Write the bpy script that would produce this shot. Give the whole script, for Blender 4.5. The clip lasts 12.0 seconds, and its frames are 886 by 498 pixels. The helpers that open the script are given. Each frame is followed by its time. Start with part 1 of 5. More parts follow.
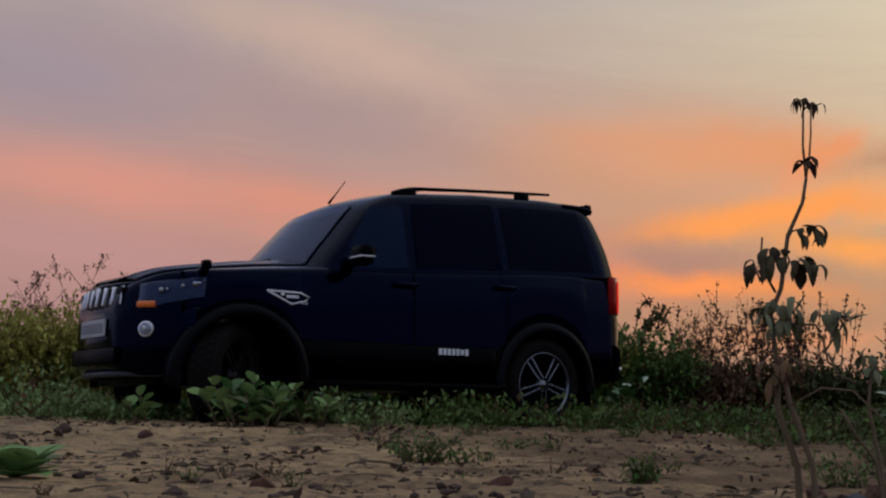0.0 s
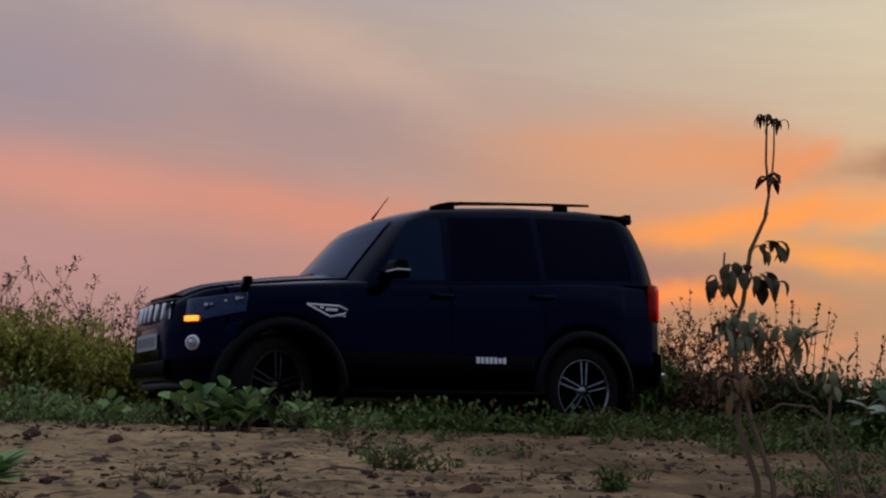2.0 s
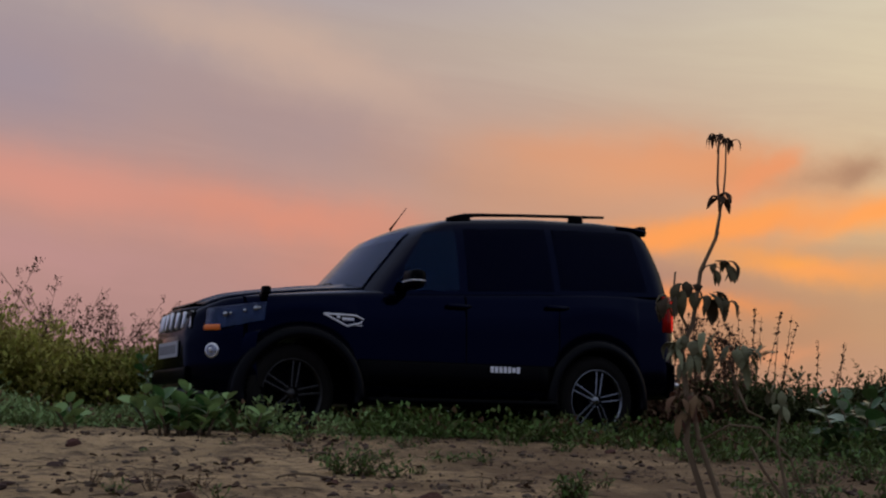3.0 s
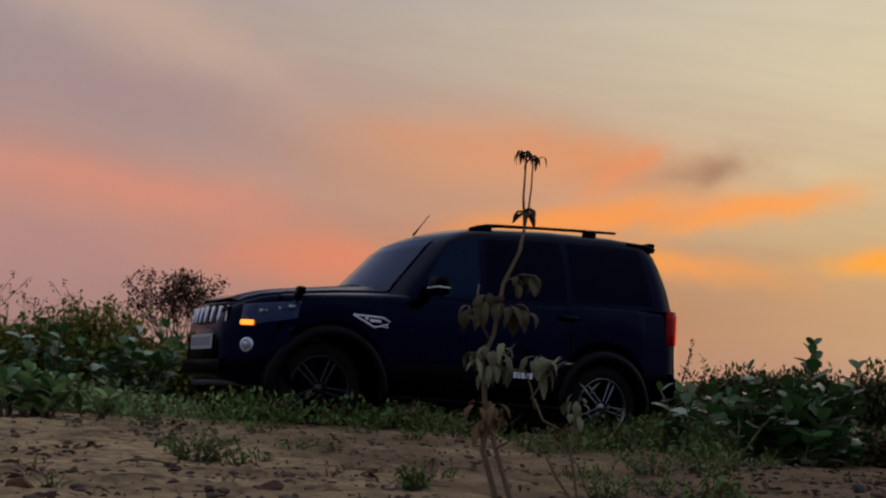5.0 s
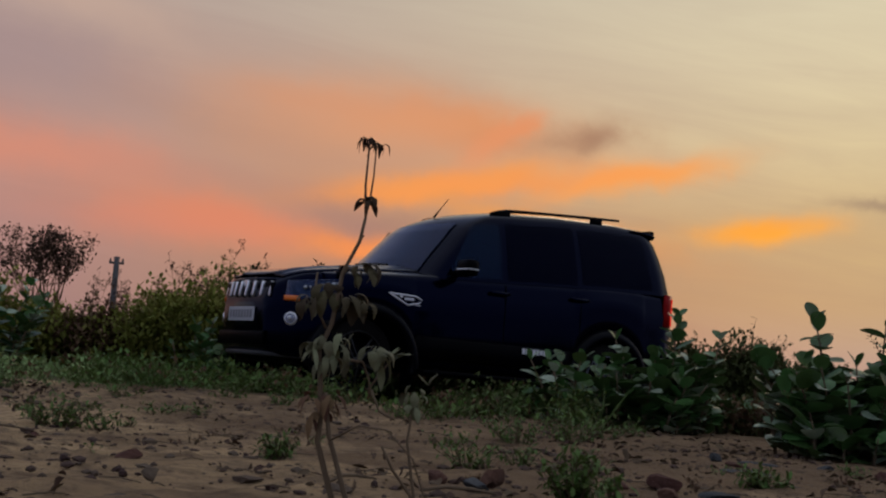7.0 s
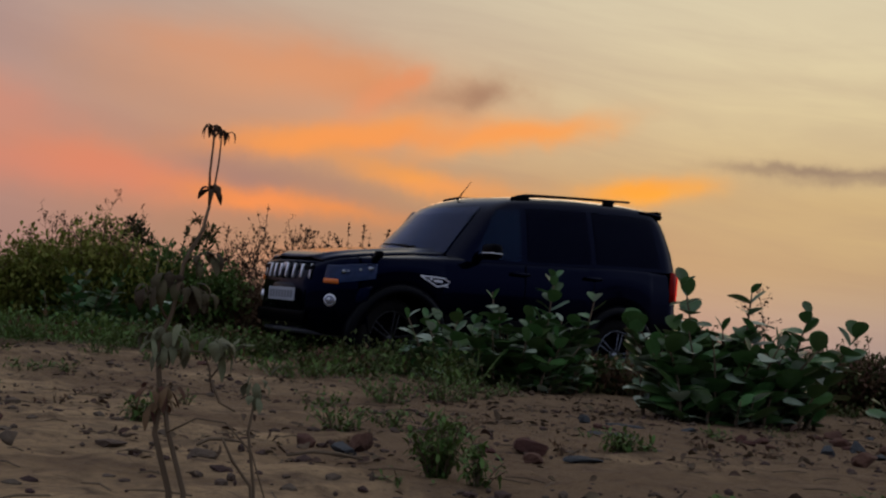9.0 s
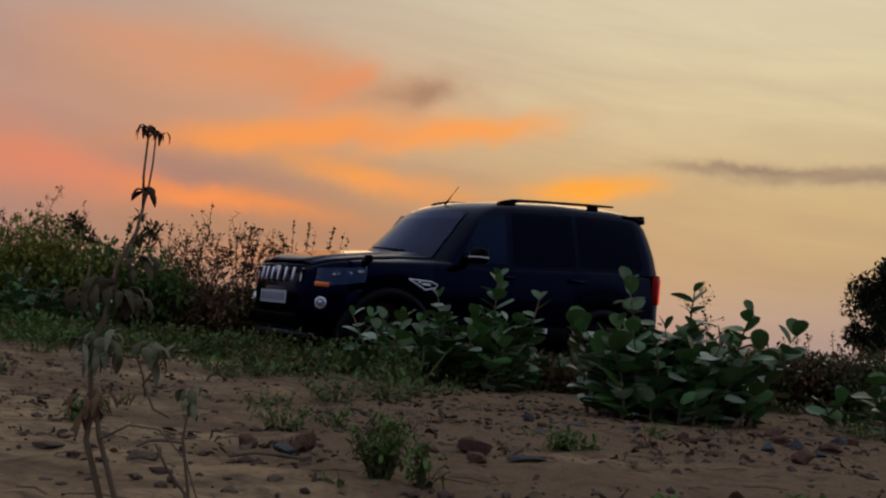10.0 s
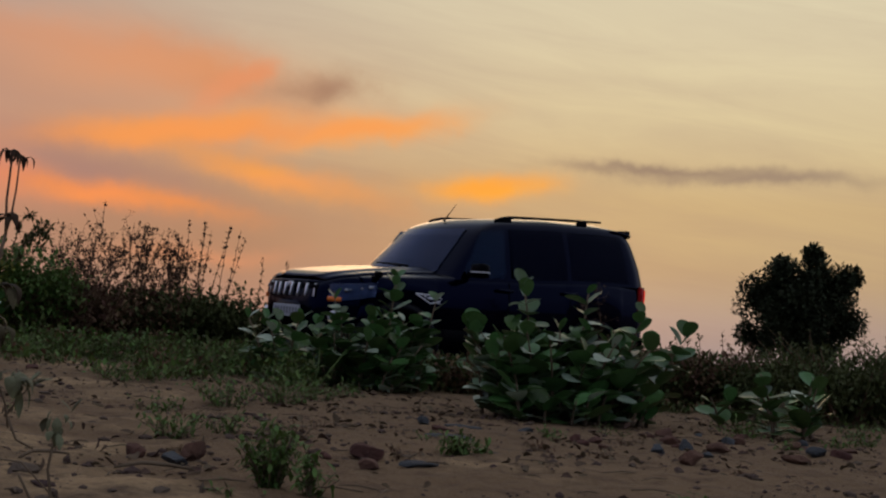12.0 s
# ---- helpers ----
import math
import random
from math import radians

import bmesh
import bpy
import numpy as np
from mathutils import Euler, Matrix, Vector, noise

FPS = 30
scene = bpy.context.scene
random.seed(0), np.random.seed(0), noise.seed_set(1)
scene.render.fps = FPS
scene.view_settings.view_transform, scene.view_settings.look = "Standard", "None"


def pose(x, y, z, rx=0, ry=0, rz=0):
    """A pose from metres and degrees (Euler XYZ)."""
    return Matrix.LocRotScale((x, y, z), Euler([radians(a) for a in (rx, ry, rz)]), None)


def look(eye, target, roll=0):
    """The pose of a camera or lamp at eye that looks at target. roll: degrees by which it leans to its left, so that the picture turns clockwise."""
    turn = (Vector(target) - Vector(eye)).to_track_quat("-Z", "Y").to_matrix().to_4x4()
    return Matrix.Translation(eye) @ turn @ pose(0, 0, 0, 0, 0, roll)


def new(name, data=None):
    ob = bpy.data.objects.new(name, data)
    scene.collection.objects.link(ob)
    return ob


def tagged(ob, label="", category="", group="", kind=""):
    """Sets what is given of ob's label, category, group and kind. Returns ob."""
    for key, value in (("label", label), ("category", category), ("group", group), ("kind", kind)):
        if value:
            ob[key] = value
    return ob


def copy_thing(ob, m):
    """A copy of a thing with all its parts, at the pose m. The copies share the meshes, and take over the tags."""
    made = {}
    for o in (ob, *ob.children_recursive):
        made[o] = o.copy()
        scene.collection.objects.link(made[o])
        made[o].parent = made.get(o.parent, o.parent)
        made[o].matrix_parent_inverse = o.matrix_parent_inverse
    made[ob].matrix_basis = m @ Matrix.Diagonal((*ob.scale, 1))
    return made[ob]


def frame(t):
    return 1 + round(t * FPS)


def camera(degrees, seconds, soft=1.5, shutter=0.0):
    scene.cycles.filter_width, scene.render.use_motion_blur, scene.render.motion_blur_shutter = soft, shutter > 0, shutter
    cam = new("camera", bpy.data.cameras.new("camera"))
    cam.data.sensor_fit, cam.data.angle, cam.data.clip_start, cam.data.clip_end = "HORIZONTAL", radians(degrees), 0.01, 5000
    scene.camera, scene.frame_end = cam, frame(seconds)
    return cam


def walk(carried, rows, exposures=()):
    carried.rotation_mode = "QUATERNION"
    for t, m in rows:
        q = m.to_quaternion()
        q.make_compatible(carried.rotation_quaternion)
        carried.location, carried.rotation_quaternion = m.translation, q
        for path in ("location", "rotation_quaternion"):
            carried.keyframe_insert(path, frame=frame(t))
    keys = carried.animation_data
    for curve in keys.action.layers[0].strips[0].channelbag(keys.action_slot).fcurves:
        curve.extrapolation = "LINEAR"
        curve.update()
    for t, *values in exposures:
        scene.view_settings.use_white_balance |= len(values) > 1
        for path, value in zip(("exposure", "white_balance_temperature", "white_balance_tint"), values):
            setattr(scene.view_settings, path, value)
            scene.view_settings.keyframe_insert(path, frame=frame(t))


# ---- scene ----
cam = camera(39.40, 12.0, soft=2.2)
CAMERA_ROWS = (
    (0.0, -0.000, -0.000, 0.283, 97.02, -1.19, 0.00),
    (0.5, -0.001, -0.004, 0.282, 97.05, -1.28, -0.00),
    (1.0, -0.002, -0.004, 0.283, 97.08, -1.38, -0.21),
    (1.5, 0.008, -0.002, 0.284, 97.12, -1.52, -0.54),
    (2.0, 0.012, 0.003, 0.291, 97.27, -1.59, -1.18),
    (2.5, 0.021, 0.006, 0.295, 97.45, -1.83, -1.88),
    (3.0, 0.027, 0.010, 0.304, 97.51, -2.03, -2.81),
    (5.0, 0.078, -0.017, 0.326, 97.10, -3.21, -9.22),
    (5.5, 0.094, -0.013, 0.331, 96.86, -3.33, -10.97),
    (6.0, 0.101, -0.013, 0.338, 96.61, -3.46, -12.46),
    (6.5, 0.107, -0.018, 0.345, 96.25, -3.65, -13.72),
    (7.0, 0.116, -0.009, 0.356, 95.70, -3.91, -14.93),
    (9.0, 0.149, -0.018, 0.396, 93.96, -4.72, -20.38),
    (9.5, 0.156, -0.009, 0.399, 93.90, -4.70, -21.76),
    (10.0, 0.159, -0.009, 0.403, 94.05, -4.65, -22.89),
    (10.5, 0.169, -0.011, 0.407, 94.29, -4.50, -23.91),
    (11.0, 0.175, -0.010, 0.416, 94.42, -4.59, -25.05),
    (11.5, 0.176, -0.015, 0.426, 94.42, -4.67, -26.26),
    (12.0, 0.180, -0.021, 0.432, 94.32, -4.44, -27.51),
)
walk(cam, [(t, pose(x, y, z, rx, ry, rz)) for t, x, y, z, rx, ry, rz in CAMERA_ROWS], ((0.0, 0.05), (3.0, 0.03), (5.0, -0.07), (12.0, -0.07)))


# ---- sky and light ----
def srgb(r, g, b):
    return tuple((c / 255 / 12.92) if c <= 10.3 else ((c / 255 + 0.055) / 1.055) ** 2.4 for c in (r, g, b)) + (1.0,)


class Nodes:
    """A short way to write node trees."""

    def __init__(self, tree):
        self.tree = tree
        tree.nodes.clear()

    def add(self, kind, *inputs, operation="", ease=""):
        n = self.tree.nodes.new(kind)
        if operation:
            n.operation = operation
        if ease:
            n.interpolation_type = ease
        for i, v in enumerate(inputs):
            self.put(n.inputs[i], v)
        return n

    def put(self, socket, v):
        if v is None:
            return
        if isinstance(v, bpy.types.NodeSocket):
            self.tree.links.new(v, socket)
        else:
            socket.default_value = v

    def math(self, op, a, b=None, c=None):
        return self.add("ShaderNodeMath", a, b, c, operation=op).outputs[0]

    def mix(self, fac, a, b, blend="MIX"):
        n = self.tree.nodes.new("ShaderNodeMix")
        n.data_type, n.blend_type = "RGBA", blend
        self.put(n.inputs[0], fac), self.put(n.inputs[6], a), self.put(n.inputs[7], b)
        return n.outputs[2]

    def ramp(self, fac, stops, mode="LINEAR"):
        n = self.tree.nodes.new("ShaderNodeValToRGB")
        n.color_ramp.interpolation = mode
        e = n.color_ramp.elements
        while len(e) < len(stops):
            e.new(0.5)
        for el, (p, c) in zip(e, stops):
            el.position, el.color = p, c if isinstance(c, tuple) else (c, c, c, 1)
        self.put(n.inputs[0], fac)
        return n.outputs[0]

    def noise(self, vec, scale, detail=4.0, rough=0.55, distort=0.0):
        n = self.tree.nodes.new("ShaderNodeTexNoise")
        self.put(n.inputs["Vector"], vec)
        n.inputs["Scale"].default_value, n.inputs["Detail"].default_value = scale, detail
        n.inputs["Roughness"].default_value, n.inputs["Distortion"].default_value = rough, distort
        return n


# clouds: azimuth (from +y towards +x), elevation, half length, half width, tilt, colour, strength
CLOUDS = (
    (14.5, 4.0, 13.0, 4.2, 0, srgb(176, 130, 100), 0.8),
    (-19.0, 14.5, 8.0, 3.6, 5, srgb(150, 138, 152), 0.75),
    (-5.3, 16.0, 9.0, 1.5, -14, srgb(206, 172, 152), 0.6),
    (-7.3, 13.0, 10.0, 1.5, -14, srgb(166, 142, 142), 0.75),
    (-16.6, 9.2, 10.0, 1.5, -5, srgb(213, 146, 128), 0.66),
    (-17.0, 6.4, 7.0, 1.0, -4, srgb(190, 142, 140), 0.6),
    (-4.0, 8.6, 6.5, 1.2, -5, srgb(218, 142, 118), 0.8),
    (4.5, 10.6, 6.0, 1.1, -8, srgb(176, 142, 130), 0.55),
    (10.6, 11.0, 7.5, 2.3, 2, srgb(208, 150, 116), 0.75),
    (16.0, 11.4, 4.2, 1.2, -9, srgb(216, 142, 96), 0.85),
    (4.9, 6.2, 6.0, 1.4, -2, srgb(228, 138, 104), 0.8),
    (7.2, 7.6, 4.0, 0.8, 2, srgb(184, 144, 128), 0.6),
    (14.4, 8.7, 6.2, 0.6, 10, srgb(248, 152, 72), 0.75),
    (18.4, 7.1, 5.8, 0.65, -10, srgb(246, 158, 76), 0.72),
    (11.6, 6.7, 4.0, 0.7, -9, srgb(172, 132, 116), 0.75),
    (12.2, 5.6, 4.6, 0.5, -4, srgb(248, 146, 70), 0.72),
    (23.3, 9.5, 3.6, 0.6, 15, srgb(252, 166, 84), 0.85),
    (20.9, 11.2, 1.8, 0.75, 14, srgb(178, 136, 108), 0.8),
    (29.2, 7.4, 2.7, 0.55, 7, srgb(255, 172, 66), 1.0),
    (37.2, 8.7, 4.2, 0.26, 0, srgb(146, 124, 108), 0.85),
    (41.5, 8.4, 5.0, 0.34, 1, srgb(150, 128, 112), 0.8),
    (16.0, 3.2, 3.5, 0.45, 4, srgb(226, 148, 106), 0.5),
)


# small sharp streaks, placed the same way
WEST_STREAKS = (
    (15.1, 8.9, 4.4, 0.64, 10, srgb(250, 160, 80), 0.54),
    (10.9, 5.5, 2.7, 0.46, -1, srgb(250, 145, 85), 0.47),
    (9.4, 7.4, 2.1, 0.92, -0, srgb(176, 132, 116), 0.36),
    (-15.0, 9.4, 4.9, 1.10, -6, srgb(225, 144, 124), 0.32),
    (14.3, 11.6, 3.6, 0.81, 3, srgb(238, 155, 98), 0.36),
    (18.2, 7.2, 1.4, 0.26, 4, srgb(255, 165, 70), 0.43),
    (4.5, 6.6, 3.4, 0.75, -4, srgb(226, 132, 102), 0.36),
    (7.7, 7.8, 1.4, 0.52, 4, srgb(188, 140, 122), 0.32),
)
MIDDLE_STREAKS = (
    (16.9, 8.9, 6.5, 0.49, 4, srgb(244, 152, 86), 0.5),
    (17.8, 11.6, 0.9, 0.46, 28, srgb(236, 138, 84), 0.5),
    (7.4, 7.0, 1.9, 0.58, -3, srgb(184, 140, 122), 0.45),
    (9.6, 11.9, 5.7, 1.04, -1, srgb(222, 154, 118), 0.35),
    (13.7, 11.6, 1.7, 0.75, -9, srgb(206, 150, 120), 0.4),
    (16.4, 8.9, 5.5, 0.38, 7, srgb(246, 152, 84), 0.4),
    (2.0, 5.9, 5.7, 0.75, -0, srgb(226, 134, 108), 0.4),
    (8.8, 12.0, 5.1, 0.69, -7, srgb(216, 146, 106), 0.35),
)
EAST_STREAKS = (
    (14.0, 8.5, 4.5, 0.46, 9, srgb(252, 156, 82), 0.75),
    (22.2, 9.3, 3.3, 0.40, 14, srgb(252, 160, 86), 0.75),
    (19.4, 6.9, 2.9, 0.40, -3, srgb(248, 160, 92), 0.55),
    (29.0, 7.3, 2.3, 0.43, 9, srgb(255, 166, 62), 0.85),
    (21.3, 11.0, 1.1, 0.58, 24, srgb(164, 124, 100), 0.65),
    (16.5, 10.6, 2.0, 0.58, 34, srgb(238, 148, 100), 0.6),
    (10.6, 6.3, 1.9, 0.58, -5, srgb(170, 128, 118), 0.55),
    (11.2, 5.3, 2.7, 0.38, 4, srgb(255, 150, 84), 0.6),
    (11.7, 11.2, 4.8, 1.73, -7, srgb(226, 158, 116), 0.35),
)


def make_world():
    world = bpy.data.worlds.new("dusk_sky")
    scene.world = world
    world.use_nodes = True
    n = Nodes(world.node_tree)
    d = n.add("ShaderNodeTexCoord").outputs["Generated"]
    sep = n.add("ShaderNodeSeparateXYZ", d).outputs
    az = n.math("DEGREES", n.math("ARCTAN2", sep[0], sep[1]))
    el = n.math("DEGREES", n.math("ARCSINE", sep[2]))
    # ragged cloud edges
    warp = n.add("ShaderNodeSeparateColor", n.noise(d, 9.0, 6, 0.6).outputs["Color"]).outputs
    fine = n.add("ShaderNodeSeparateColor", n.noise(d, 34.0, 5, 0.6).outputs["Color"]).outputs
    azw = n.math("ADD", az, n.math("MULTIPLY_ADD", warp[0], 9.0, -4.5))
    elw = n.math("ADD", el, n.math("MULTIPLY_ADD", warp[1], 2.2, -1.1))
    elw = n.math("ADD", elw, n.math("MULTIPLY_ADD", fine[1], 0.7, -0.35))
    # clear-sky gradients, pink side and yellow side
    e01 = n.math("DIVIDE", n.math("MAXIMUM", el, 0.0), 90.0)
    cool = n.ramp(e01, [(0.0, srgb(156, 124, 124)), (0.05, srgb(178, 136, 132)), (0.1, srgb(188, 144, 134)), (0.15, srgb(178, 150, 144)),
                        (0.19, srgb(180, 162, 154)), (0.27, srgb(144, 150, 180)), (0.45, srgb(136, 150, 188)), (1.0, srgb(198, 200, 212))])
    warm = n.ramp(e01, [(0.0, srgb(150, 142, 142)), (0.02, srgb(174, 155, 142)), (0.045, srgb(195, 166, 126)), (0.08, srgb(210, 180, 130)),
                        (0.115, srgb(222, 201, 156)), (0.16, srgb(225, 209, 172)), (0.22, srgb(222, 212, 182)), (0.4, srgb(172, 180, 192)), (1.0, srgb(198, 200, 212))])
    side = n.add("ShaderNodeMapRange", az, -8.0, 38.0, ease="SMOOTHSTEP").outputs[0]
    col = n.mix(side, cool, warm)
    # the far side of the sky is already night-blue
    back = n.add("ShaderNodeMapRange", sep[1], 0.66, -0.05, ease="SMOOTHSTEP").outputs[0]
    west = n.add("ShaderNodeMapRange", az, -24.0, -70.0, ease="SMOOTHSTEP").outputs[0]
    back = n.math("MAXIMUM", back, west)
    night = n.ramp(e01, [(0.0, srgb(112, 124, 166)), (0.12, srgb(148, 160, 196)), (0.35, srgb(184, 194, 220)), (1.0, srgb(198, 200, 212))])
    col = n.mix(back, col, night)
    # thin veil of streaks
    vec = n.add("ShaderNodeCombineXYZ", n.math("MULTIPLY", az, 0.06), n.math("MULTIPLY_ADD", az, 0.05, n.math("MULTIPLY", el, 0.42)), 0.0).outputs[0]
    veil = n.ramp(n.noise(vec, 1.3, 6, 0.6, 0.6).outputs[0], [(0.35, 0.0), (0.7, 1.0)])
    low = n.add("ShaderNodeMapRange", el, 26.0, 12.0).outputs[0]
    col = n.mix(n.math("MULTIPLY", n.math("MULTIPLY", veil, 0.22), low), col, srgb(150, 118, 116))
    # the small streaks are only lightly frayed
    curl = n.add("ShaderNodeSeparateColor", n.noise(d, 22.0, 6, 0.62).outputs["Color"]).outputs
    azf = n.math("ADD", az, n.math("MULTIPLY_ADD", curl[0], 3.0, -1.5))
    elf = n.math("ADD", el, n.math("MULTIPLY_ADD", curl[1], 1.3, -0.65))
    layers = [(c, azw, elw) for c in CLOUDS] + [(c, azf, elf) for c in MIDDLE_STREAKS + WEST_STREAKS + EAST_STREAKS]
    for (a0, e0, half_l, half_w, tilt, colour, strength), azw, elw in layers:
        ca, sa = math.cos(radians(tilt)), math.sin(radians(tilt))
        da, de = n.math("SUBTRACT", azw, a0), n.math("SUBTRACT", elw, e0)
        u = n.math("MULTIPLY_ADD", da, ca / half_l, n.math("MULTIPLY", de, sa / half_l))
        v = n.math("MULTIPLY_ADD", da, -sa / half_w, n.math("MULTIPLY", de, ca / half_w))
        r2 = n.math("MULTIPLY_ADD", u, u, n.math("MULTIPLY", v, v))
        g = n.math("EXPONENT", n.math("MULTIPLY", r2, -1.0))
        col = n.mix(n.math("MULTIPLY", g, strength), col, colour)
    # below the horizon: dim earth
    below = n.add("ShaderNodeMapRange", el, 0.0, -1.5).outputs[0]
    col = n.mix(below, col, srgb(84, 72, 62))
    air_node = n.add("ShaderNodeTexSky")
    air_node.sky_type, air_node.sun_disc = "NISHITA", False
    air_node.sun_elevation, air_node.sun_rotation = radians(1.0), radians(30.0)
    air = air_node.outputs[0]
    clouds = n.add("ShaderNodeBackground", col, SKY)
    clear = n.add("ShaderNodeBackground", air, 0.006)
    total = n.add("ShaderNodeAddShader", clouds.outputs[0], clear.outputs[0])
    n.add("ShaderNodeOutputWorld", total.outputs[0])


SKY = 1.0
make_world()
sun_data = bpy.data.lights.new("afterglow", "SUN")
sun_data.energy, sun_data.angle, sun_data.color = 0.22, radians(25), (1.0, 0.66, 0.4)
sun = new("afterglow", sun_data)
sun.matrix_world = look((30, 52, 9), (0, 0, 0))
scene.view_settings.exposure = 0.0


# ---- materials ----
def material(name, colour, other=None, rough=0.6, scale=8.0, spread=0.5, fine=60.0, bump=0.15, depth=0.01, metal=0.0, coat=0.0, random_tint=0.0,
             through_light=0.0, spec=0.5, sheen=None):
    """A two-scale mottled surface: large patches between colour and other, fine grain and relief."""
    m = bpy.data.materials.new(name)
    m.use_nodes = True
    n = Nodes(m.node_tree)
    pos = n.add("ShaderNodeTexCoord").outputs["Object"]
    other = other or tuple(c * 0.6 for c in colour)
    big = n.ramp(n.noise(pos, scale, 5, 0.6).outputs[0], [(0.5 - spread / 2, 0.0), (0.5 + spread / 2, 1.0)])
    grain = n.noise(pos, fine, 4, 0.65).outputs[0]
    c = n.mix(big, (*colour, 1), (*other, 1))
    c = n.mix(n.math("MULTIPLY", grain, 0.45), c, (*[v * 0.45 for v in colour], 1))
    if random_tint:
        rnd = n.add("ShaderNodeObjectInfo").outputs["Random"]
        isl = n.add("ShaderNodeNewGeometry").outputs["Random Per Island"]
        both = n.math("FRACT", n.math("ADD", rnd, isl))
        hsv = n.add("ShaderNodeHueSaturation")
        n.put(hsv.inputs["Hue"], n.math("MULTIPLY_ADD", both, 0.05 * random_tint, 0.5 - 0.025 * random_tint))
        n.put(hsv.inputs["Value"], n.math("MULTIPLY_ADD", both, 0.7 * random_tint, 1 - 0.35 * random_tint))
        n.put(hsv.inputs["Color"], c)
        c = hsv.outputs[0]
    b = n.add("ShaderNodeBsdfPrincipled")
    n.put(b.inputs["Base Color"], c)
    n.put(b.inputs["Roughness"], n.math("MULTIPLY_ADD", grain, 0.2, rough - 0.1))
    b.inputs["Metallic"].default_value, b.inputs["Coat Weight"].default_value = metal, coat
    b.inputs["Specular IOR Level"].default_value = spec
    if sheen:
        b.inputs["Specular Tint"].default_value = (*sheen, 1)
    if bump:
        bm_ = n.add("ShaderNodeBump", bump, depth)
        n.put(bm_.inputs["Height"], grain)
        n.put(b.inputs["Normal"], bm_.outputs[0])
    out = b.outputs[0]
    if through_light:
        tr = n.add("ShaderNodeBsdfTranslucent", c)
        out = n.add("ShaderNodeMixShader", through_light, out, tr.outputs[0]).outputs[0]
    n.add("ShaderNodeOutputMaterial", out)
    return m


def glow(name, colour, strength):
    m = bpy.data.materials.new(name)
    m.use_nodes = True
    n = Nodes(m.node_tree)
    n.add("ShaderNodeOutputMaterial", n.add("ShaderNodeEmission", (*colour, 1), strength).outputs[0])
    return m


def glass(name, tint, rough=0.03, ior=1.5, sheen=None):
    m = bpy.data.materials.new(name)
    m.use_nodes = True
    n = Nodes(m.node_tree)
    b = n.add("ShaderNodeBsdfPrincipled")
    b.inputs["Base Color"].default_value = (*tint, 1)
    b.inputs["Roughness"].default_value = rough
    b.inputs["Transmission Weight"].default_value = 1.0
    b.inputs["IOR"].default_value = ior
    if sheen:
        b.inputs["Specular Tint"].default_value = (*sheen, 1)
    n.add("ShaderNodeOutputMaterial", b.outputs[0])
    return m


def ground_material():
    m = bpy.data.materials.new("sandy_earth")
    m.use_nodes = True
    n = Nodes(m.node_tree)
    pos = n.add("ShaderNodeTexCoord").outputs["Object"]
    big = n.noise(pos, 0.9, 6, 0.6, 0.4).outputs[0]
    mid = n.noise(pos, 6.0, 6, 0.65).outputs[0]
    fine = n.noise(pos, 45.0, 5, 0.7).outputs[0]
    c = n.mix(n.ramp(big, [(0.35, 0.0), (0.68, 1.0)]), (0.52, 0.35, 0.178, 1), (0.37, 0.25, 0.125, 1))
    c = n.mix(n.ramp(mid, [(0.46, 0.0), (0.66, 0.85)]), c, (0.07, 0.048, 0.032, 1))
    c = n.mix(n.ramp(fine, [(0.52, 0.0), (0.74, 0.6)]), c, (0.05, 0.037, 0.028, 1))
    # dark spots paint the shade of small hollows into the sand
    spots = n.noise(pos, 15.0, 4, 0.6, 0.5).outputs[0]
    c = n.mix(n.ramp(spots, [(0.58, 0.0), (0.66, 0.6)]), c, (0.05, 0.034, 0.024, 1))
    # darker soil towards +x; the colour also carries the dimmer exposure on that side
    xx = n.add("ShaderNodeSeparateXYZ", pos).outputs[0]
    east_dim = n.add("ShaderNodeMapRange", n.math("MULTIPLY_ADD", big, 9.0, n.math("MINIMUM", xx, 4.0)), 3.4, 6.0).outputs[0]
    c = n.mix(n.math("MULTIPLY", east_dim, 0.8), c, (0.122, 0.072, 0.037, 1))
    # farther off the soil is covered by low dry growth
    y = n.add("ShaderNodeSeparateXYZ", pos).outputs[1]
    far = n.add("ShaderNodeMapRange", n.math("MULTIPLY_ADD", big, 4.0, y), 11.0, 15.0).outputs[0]
    c = n.mix(n.math("MULTIPLY", far, 0.85), c, (0.06, 0.066, 0.03, 1))
    b = n.add("ShaderNodeBsdfPrincipled")
    n.put(b.inputs["Base Color"], c)
    b.inputs["Roughness"].default_value = 0.95
    b.inputs["Specular IOR Level"].default_value = 0.2
    h = n.math("ADD", n.math("MULTIPLY", mid, 0.6), n.math("MULTIPLY", fine, 0.5))
    bp = n.add("ShaderNodeBump", 1.0, 0.05)
    n.put(bp.inputs["Height"], h)
    n.put(b.inputs["Normal"], bp.outputs[0])
    n.add("ShaderNodeOutputMaterial", b.outputs[0])
    return m


